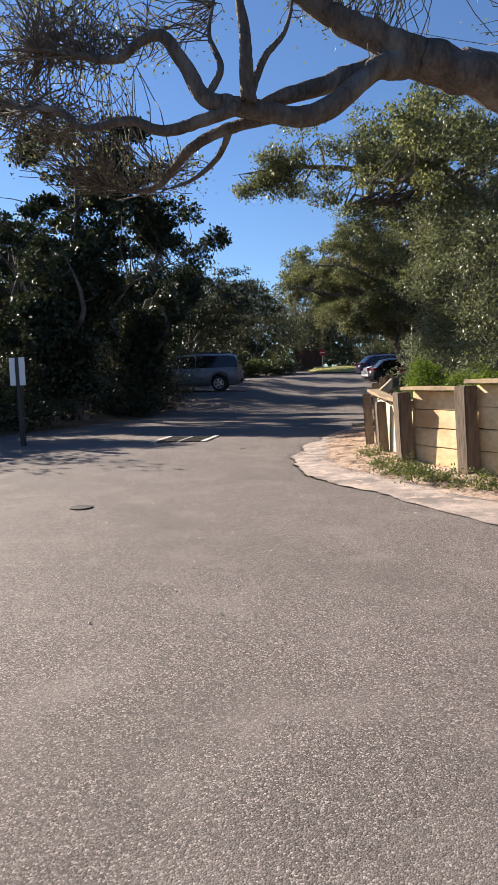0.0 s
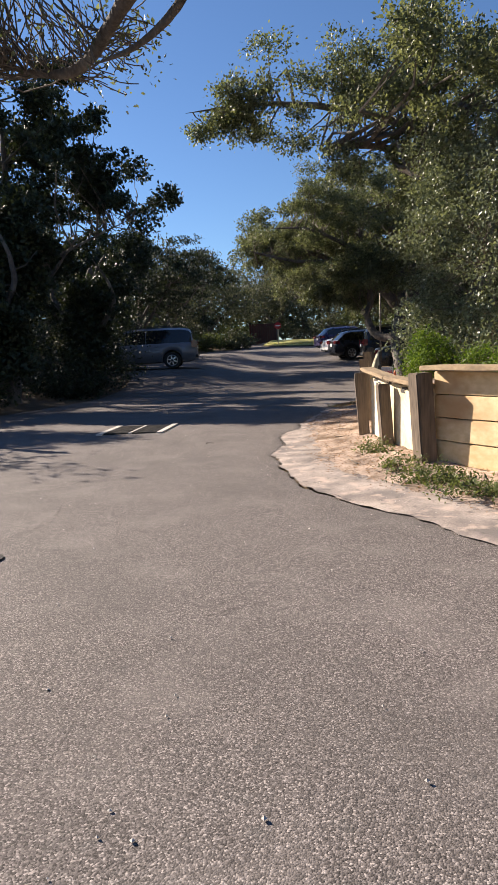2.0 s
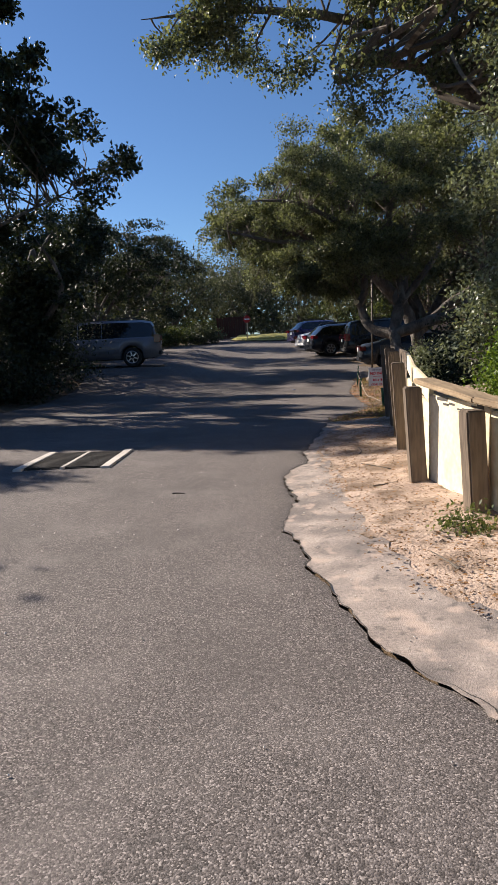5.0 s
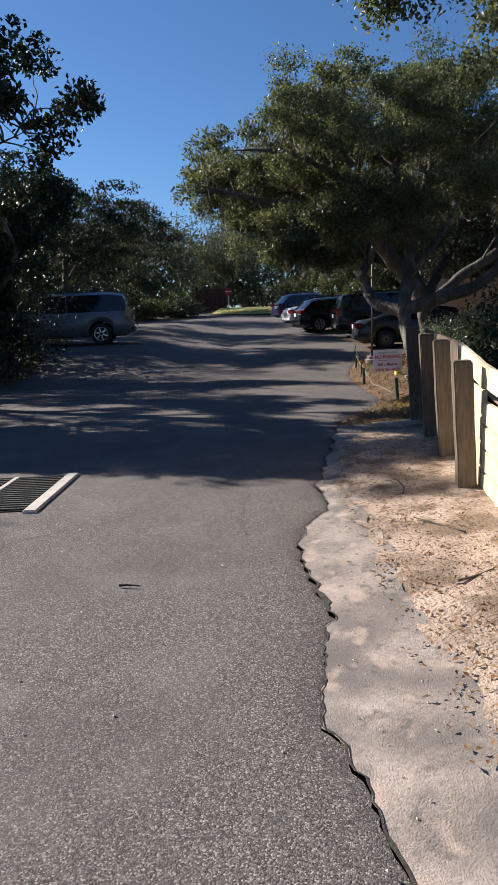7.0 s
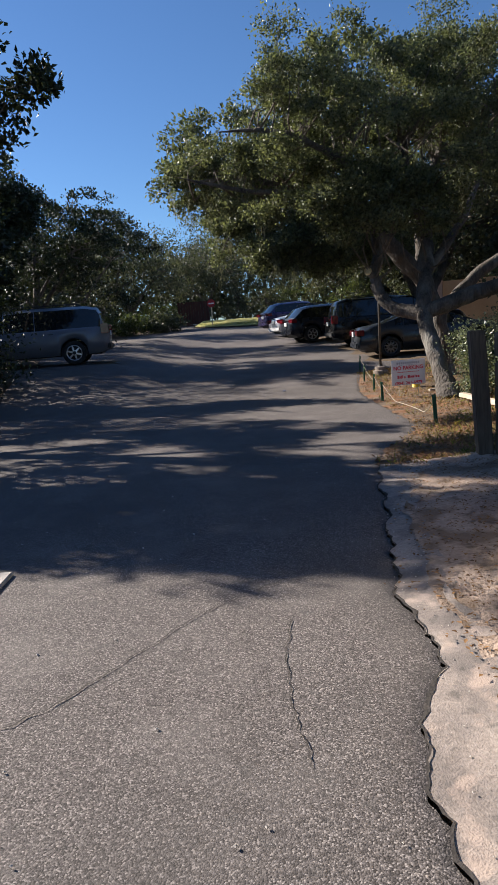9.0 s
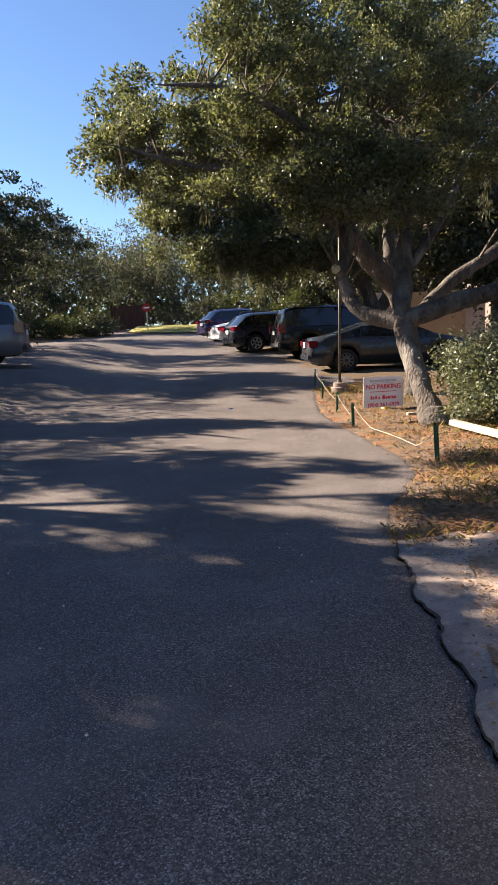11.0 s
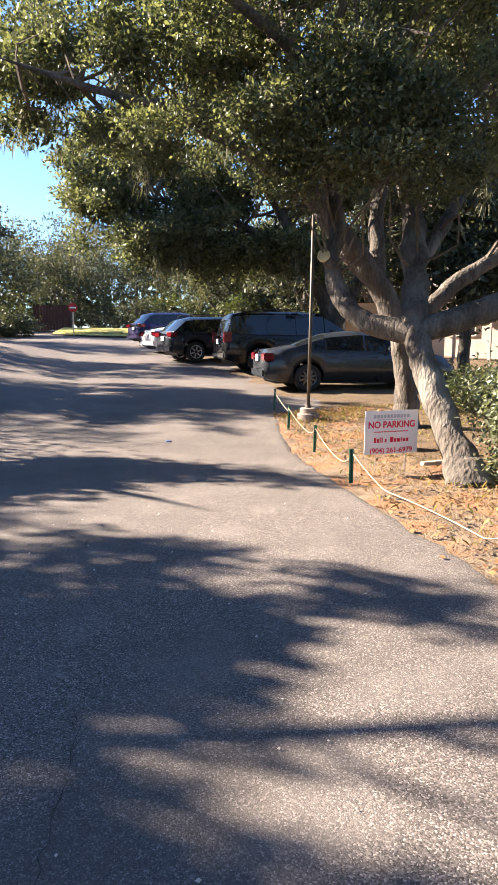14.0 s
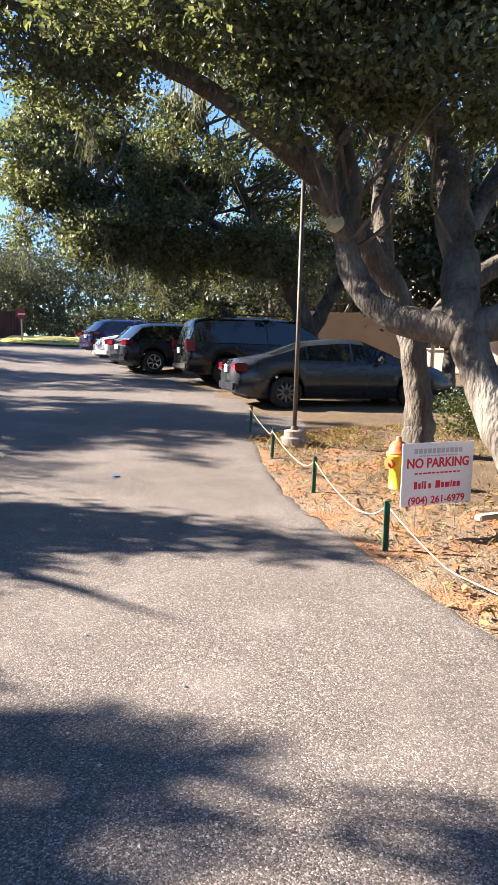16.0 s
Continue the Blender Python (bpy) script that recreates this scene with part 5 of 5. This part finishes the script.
for k, (x, y, h, r) in enumerate(((-15, 54, 9, 5.5), (-8, 62, 8, 4.8), (-2.5, 77, 9, 5), (-22, 60, 11, 6), (-13, 74, 11, 6), (-5, 88, 12, 6.5), (4, 84, 12, 6.5), (13, 78, 11, 6), (9.5, 66, 9, 5), (15, 62, 10, 5.5), (12, 50, 9, 4.8), (17, 52, 10, 5.5), (22, 66, 12, 6.5), (24, 54, 11, 6), (-30, 66, 13, 7), (-24, 44, 11, 6), (-20, 34, 10, 5.5), (-28, 26, 11, 6), (-36, 40, 13, 7), (32, 58, 13, 7), (-18, 90, 14, 7.5), (14, 95, 14, 7.5), (-33, 15, 11, 6), (30, 75, 14, 7), (-40, 80, 14, 8), (28, 30, 12, 6), (36, 44, 13, 7), (18, 20, 10, 5), (16, 8, 10, 5), (20, -4, 11, 6), (12.6, 33.8, 7, 2.7))):
    q = np.random.default_rng(100 + k)
    tree("far_tree", x, y, "distant grey-green evergreen tree at the end of the lot",
         [limb((0, 0, -0.2, 0.22), (q.normal() * 0.2, 0, 1.8, 0.18), (q.normal() * 0.5, 0.2, h * 0.5, 0.12), (0, 0, h - 1, 0.04)), limb((0, 0, 1.7, 0.12), (r * 0.3, 0.3, h * 0.45, 0.08), (r * 0.6, 0.3, h * 0.6, 0.04)), limb((0, 0, 1.9, 0.12), (-r * 0.3, -0.3, h * 0.45, 0.08), (-r * 0.6, 0.3, h * 0.6, 0.04))],
         [(0, 0, h * 0.72, r * 0.75, r * 0.75, h * 0.28, 130), (r * 0.45, q.normal(), h * 0.52, r * 0.55, r * 0.55, h * 0.2, 80), (-r * 0.45, q.normal(), h * 0.52, r * 0.55, r * 0.55, h * 0.2, 80), (0, -r * 0.4, h * 0.4, r * 0.6, r * 0.5, h * 0.16, 70)],
         42 if -18 < x < 18 and y > 30 else 18, 0.5, 0.24 if -18 < x < 18 and y > 30 else 0.4, M_OAK_FAR, seed=200 + k, twig=0.03, most=36, ring=6, clump=1.0, each=10, share=2, tuft=0.4)
for k, (x, y, r, h) in enumerate(((-7.2, 56, 1.6, 1.5), (-4.8, 57.5, 1.6, 1.4), (-9.8, 55, 1.7, 1.7), (-3.2, 73.5, 2.2, 2.4), (-6.6, 73, 2.2, 2.6), (3.5, 69, 2.4, 3.0), (6.5, 67, 2.4, 3.4), (0.6, 75, 2.4, 3), (10, 60, 2.0, 3.0), (14, 56, 2.4, 3.2), (11, 44, 1.4, 1.8), (15.5, 46, 1.8, 2.2), (-13, 66, 3, 3.4), (-16, 46, 2.6, 2.6), (18, 48, 2.4, 2.6))):
    shrub("far_hedge", x, y, "rounded dark hedge at the far side of the lot", [(0, 0, h * 0.45, r, r, h * 0.5, 100)], 26, 0.24, 0.22, M_OAK_FAR if k % 2 else M_HEDGE, 300 + k, None, 0.012, 40)

M_MAROON = mottled("maroon_boards", (0.05, 0.018, 0.014), (0.12, 0.045, 0.03), 3, 30, 0.8, 0.3, 40, stretch=(1, 1, 0.2))
shed = thing("bin_enclosure", -3.4, 68.5, lift(68.5), 0, "dark maroon boarded bin enclosure beside the far hedge", "enclosure")
for k in range(12):
    part("board", box(bmesh.new(), -1.4 + k * 0.235, -1.4 + k * 0.235 + 0.22, -0.02, 0.02, 0.05, 2.2, 0.005), M_MAROON, shed)
part("top_rail", box(bmesh.new(), -1.45, 1.45, 0.02, 0.10, 2.0, 2.12, 0.01), M_MAROON, shed)
part("side_panel", box(bmesh.new(), -1.42, -1.36, 0.04, 2.0, 0.05, 2.2, 0.01), M_MAROON, shed)
part("side_panel", box(bmesh.new(), 1.36, 1.42, 0.04, 2.0, 0.05, 2.2, 0.01), M_MAROON, shed)
M_STOP = mottled("red_sign_face", (0.42, 0.02, 0.02), (0.52, 0.035, 0.03), 4, 40, 0.5, 0)
stop = thing("road_sign", -1.45, 61.5, lift(61.5) + 0.05, 0, "small red octagonal road sign on a pale post", "sign")
part("post", box(bmesh.new(), -0.05, 0.05, 0.0, 0.07, -0.2, 1.9, 0.008), M_TIMBER, stop)
oct_v = [(0.34 * math.cos(math.pi / 8 + k * math.pi / 4), yy, 1.85 + 0.34 * math.sin(math.pi / 8 + k * math.pi / 4)) for yy in (-0.012, -0.002) for k in range(8)]
hung("plate", mesh_from("plate", oct_v, [tuple(range(7, -1, -1)), tuple(range(8, 16))] + [(k, (k + 1) % 8, 8 + (k + 1) % 8, 8 + k) for k in range(8)], M_STOP), stop, "red octagonal plate")
part("white_bar", box(bmesh.new(), -0.22, 0.22, -0.018, -0.0125, 1.80, 1.90), M_PLATE, stop)
kerb_far = new("far_kerb", ribbon("far_kerb", smooth_line([(-3.4, 66.4), (-0.5, 66.2), (1.8, 66.6)], 16), smooth_line([(-3.4, 66.9), (-0.4, 66.8), (1.6, 67.2)], 16), 0.2, 0.18, M_PALE_CONC, 2, 0.0))
tagged(kerb_far, "pale concrete kerb across the end of the lot", "kerb", kind="structure")

# ---- house and garden wall behind the oaks ----
M_STUCCO = mottled("tan_stucco", (0.42, 0.29, 0.18), (0.56, 0.41, 0.27), 1.2, 60, 0.9, 0.4, 120, distance=0.005)
M_PINK = mottled("pinkish_white_stucco", (0.44, 0.36, 0.32), (0.60, 0.51, 0.46), 0.8, 50, 0.9, 0.4, 100, distance=0.006,
                 extra=patches((0.42, 0.33, 0.29), 1.2, 0.55, 0.7, 0.6))
M_ROOF = mottled("brown_shingle", (0.06, 0.045, 0.038), (0.14, 0.11, 0.09), 3, 30, 0.9, 0.5, 40)
gw = thing("garden_wall", 10.6, 40.6, lift(40.6), -24, "tan stucco garden wall behind the parked cars", "wall", kind="structure")
part("panel", box(bmesh.new(), 0.3, 3.6, -0.08, 0.08, -0.3, 2.25, 0.01), M_STUCCO, gw)
for x in (-0.55, 3.6):
    part("pier", box(bmesh.new(), x, x + 0.84, -0.15, 0.15, -0.3, 2.3, 0.02), M_PINK, gw)
house = thing("apartment_building", 14.5, 40.8, lift(40.8), -48, "two-storey pinkish stucco apartment building behind the oaks", "building")
bm = bmesh.new()
W_, D_, H_ = 16.0, 9.0, 6.2
part("wall", box(bm, 0, W_, 0, D_, -0.5, H_, 0.02), M_PINK, house)
bm = bmesh.new()
rv = [bm.verts.new(q) for q in ((-0.6, -0.6, H_), (W_ + 0.6, -0.6, H_), (W_ + 0.6, D_ + 0.6, H_), (-0.6, D_ + 0.6, H_), (2.5, D_ / 2, H_ + 2.2), (W_ - 2.5, D_ / 2, H_ + 2.2))]
for q in ((0, 1, 5, 4), (1, 2, 5), (2, 3, 4, 5), (3, 0, 4), (3, 2, 1, 0)):
    bm.faces.new([rv[i] for i in q])
part("roof", bm, M_ROOF, house, "brown hipped shingle roof")
for side in (0, 1):
    for row in (0, 1):
        for k in range(5 if side == 0 else 3):
            u = 1.4 + k * (3.0 if side == 0 else 2.8)
            z = 0.9 + row * 2.9
            win = thing_part("window", house, *((u, -0.02, z) if side == 0 else (-0.02, D_ - u, z)))
            win.rotation_euler = (0, 0, 0 if side == 0 else radians(-90))
            part("pane", box(bmesh.new(), 0, 1.1, -0.01, 0.03, 0, 1.3), M_GLASS, win)
            for a, b, c, d in ((-0.06, 0, -0.06, 1.36), (1.1, 1.16, -0.06, 1.36), (0, 1.1, -0.06, 0), (0, 1.1, 1.3, 1.36), (0.53, 0.57, 0, 1.3)):
                part("frame", box(bmesh.new(), a, b, -0.05, 0.03, c, d, 0.004), M_PALE_CONC, win)
part("balcony", box(bmesh.new(), 0.5, 6.5, -1.3, 0.0, 2.75, 2.95, 0.02), M_PINK, house)
for k in range(5):
    part("balcony_post", box(bmesh.new(), 0.5 + k * 1.45, 0.62 + k * 1.45, -1.28, -1.16, -0.4, 3.95, 0.01), M_PINK, house)
part("balcony_rail", box(bmesh.new(), 0.5, 6.5, -1.27, -1.19, 3.85, 3.95, 0.01), M_PINK, house)

# ---- loose stuff on the ground ----
rng = np.random.default_rng(77)


def scatter(name, label, spots, size, material, category, z=0.02, flat=0.25):
    n = len(spots)
    a = rng.uniform(0, 2 * np.pi, n)
    tilt = rng.normal(size=n) * flat
    way = np.stack([np.cos(a), np.sin(a), tilt], 1)
    side = np.stack([-np.sin(a), np.cos(a), rng.normal(size=n) * flat], 1)
    ln = (size * rng.uniform(0.5, 1.4, n))[:, None]
    p = np.column_stack([spots, z + np.abs(tilt) * size * 0.5])
    v = np.stack([p, p + way * ln * 0.5 + side * ln * 0.25 + [0, 0, 0.004], p + way * ln, p + way * ln * 0.5 - side * ln * 0.25 + [0, 0, 0.004]], 1).reshape(-1, 3)
    return tagged(new(name, leaf_mesh(name, v, material)), label, category, kind="stuff")


def between(a, b, n, power=1.0):
    i = rng.integers(0, len(a), n)
    u = rng.uniform(0, 1, n)[:, None] ** power
    q = a[i] + (b[i] - a[i]) * u
    return q + rng.normal(size=(n, 2)) * 0.06, u[:, 0]


M_DEAD = leaf_material("dead_leaf", (0.10, 0.05, 0.02), (0.36, 0.20, 0.09), 0.8, 0.1)
M_BLADE = leaf_material("dry_grass_blade", (0.20, 0.145, 0.065), (0.42, 0.32, 0.165), 0.7, 0.3)
M_GRASS = leaf_material("green_grass_blade", (0.10, 0.13, 0.02), (0.26, 0.27, 0.06), 0.6, 0.4)
q, u = between(gut_in - np.array([0.15, 0]), bank, 7500)
scatter("dead_leaves", "brown dead leaves and bark crumbs on sandy soil", q, 0.03, M_DEAD, "leaf litter", 0.04 + 0.085 * u, 0.12)
q, u = between(isl, isl_in, 16000, 0.8)
zz = np.array([lift(b) for b in q[:, 1]]) + 0.012 + 0.04 * u
scatter("leaf_litter", "orange-brown dead leaves over the dry verge", q, 0.055, M_DEAD, "leaf litter", zz)


def blades(name, label, spots, zs, height, material, category):
    n = len(spots)
    a = rng.uniform(0, 2 * np.pi, n)
    lean = rng.normal(size=(n, 2)) * 0.5
    h = (height * rng.uniform(0.5, 1.3, n))
    p = np.column_stack([spots, zs])
    s = np.stack([np.cos(a), np.sin(a), np.zeros(n)], 1) * 0.006
    t = p + np.column_stack([lean * h[:, None], h])
    m_ = p + np.column_stack([lean * h[:, None] * 0.35, h * 0.6])
    v = np.stack([p - s, m_ - s * 0.8, t, m_ + s * 0.8], 1).reshape(-1, 3)
    return tagged(new(name, leaf_mesh(name, v, material)), label, category, kind="stuff")


q, u = between(isl, isl_in, 13000, 0.6)
keep = np.array([noise.noise(Vector((*b, 1)) * 1.1) > -0.15 for b in q])
q, u = q[keep], u[keep]
zz = np.array([lift(b) for b in q[:, 1]]) + 0.0 + 0.04 * u
half = len(q) // 3
blades("dry_grass", "dry straw-coloured grass on the verge", q[half:], zz[half:], 0.07, M_BLADE, "grass")
blades("green_grass", "sparse green grass in the verge", q[:half], zz[:half], 0.06, M_GRASS, "grass")
q = np.column_stack([rng.uniform(-2.6, 8, 6000), rng.uniform(55, 66, 6000)])
q = q[(q[:, 1] > np.interp(q[:, 0], (-3, -0.6, 2.5, 7, 8), (62.2, 58.6, 56.6, 54.8, 54.6))) & (q[:, 1] < np.interp(q[:, 0], (-2.4, 1.5, 5, 10), (66, 64.5, 62.5, 60)))]
blades("lawn_grass", "yellow-green winter grass", q, np.array([lift(b) for b in q[:, 1]]) + 0.15, 0.12, M_GRASS, "grass")
for k, (x, y, rz, ln) in enumerate(((-0.15, 9.12, -8, 0.13), (1.9, 10.7, 80, 0.5), (2.1, 9.7, 120, 0.45), (1.8, 8.9, 30, 0.3), (2.2, 11.2, 60, 0.6), (1.95, 6.6, 100, 0.35))):
    pr = random.Random(k)
    v, f = tube(smooth_line([(0, 0, 0.012), (ln * 0.4, pr.uniform(-0.03, 0.03) * min(k, 1), 0.016), (ln, pr.uniform(-0.05, 0.05) * min(k, 1), 0.012)], 8), np.linspace(0.009, 0.004, 8), 6)
    ob = new("fallen_twig", mesh_from("fallen_twig", v, f, M_TWIG if k else M_CRACK))
    ob.matrix_basis = pose(x, y, 0.0 if x < 1.2 else 0.052, 0, 0, rz)
    tagged(ob, "short dry fallen twig on the ground", "twig")
# a small blue scrap on the asphalt
bm = box(bmesh.new(), -0.04, 0.04, -0.03, 0.03, 0, 0.012, 0.004)
ob = part("litter_scrap", bm, plain("blue_plastic", (0.05, 0.16, 0.42), 0.4), None)
ob.matrix_basis = pose(1.5, 23.4, lift(23.4) + 0.004, 0, 4, 30)
tagged(ob, "small scrap of blue plastic on the asphalt", "litter")


def pebbles(name, label, spots, zs, size, material, category):
    """Loose stones, each a small uneven eight-sided lump."""
    n = len(spots)
    shape = np.array([(1, 0, 0), (0, 1, 0), (-1, 0, 0), (0, -1, 0), (0, 0, 0.8), (0, 0, -0.6)], float)
    r = (size * rng.uniform(0.4, 1.5, n))[:, None, None]
    v = np.column_stack([spots, zs])[:, None] + shape[None] * r * rng.uniform(0.6, 1.2, (n, 6, 1))
    f = np.array([(0, 1, 4), (1, 2, 4), (2, 3, 4), (3, 0, 4), (1, 0, 5), (2, 1, 5), (3, 2, 5), (0, 3, 5)])
    faces_ = (f[None] + 6 * np.arange(n)[:, None, None]).reshape(-1, 3)
    return tagged(new(name, mesh_from(name, v.reshape(-1, 3).tolist(), faces_.tolist(), material)), label, category, kind="stuff")


q, u = between(gut, gut_in, 500, 0.8)
pebbles("gutter_grit", "pale grit and stones loose in the gutter", q, 0.016 + 0.02 * u, 0.005, M_PALE_CONC, "grit")
q, u = between(gut_in, bank, 900)
pebbles("soil_stones", "small stones lying in the sandy soil", q, 0.03 + 0.085 * u, 0.012, M_DIRT, "stones")
q = np.column_stack([rng.uniform(-2.2, 2.6, 420), rng.uniform(0.5, 22, 420)])
q = q[q[:, 0] < np.interp(q[:, 1], edge[:, 1], edge[:, 0]) - 0.1]
pebbles("road_grit", "scattered pale stones loose on the asphalt", q, np.array([lift(b) for b in q[:, 1]]) + 0.008, 0.007, M_PALE_CONC, "grit")
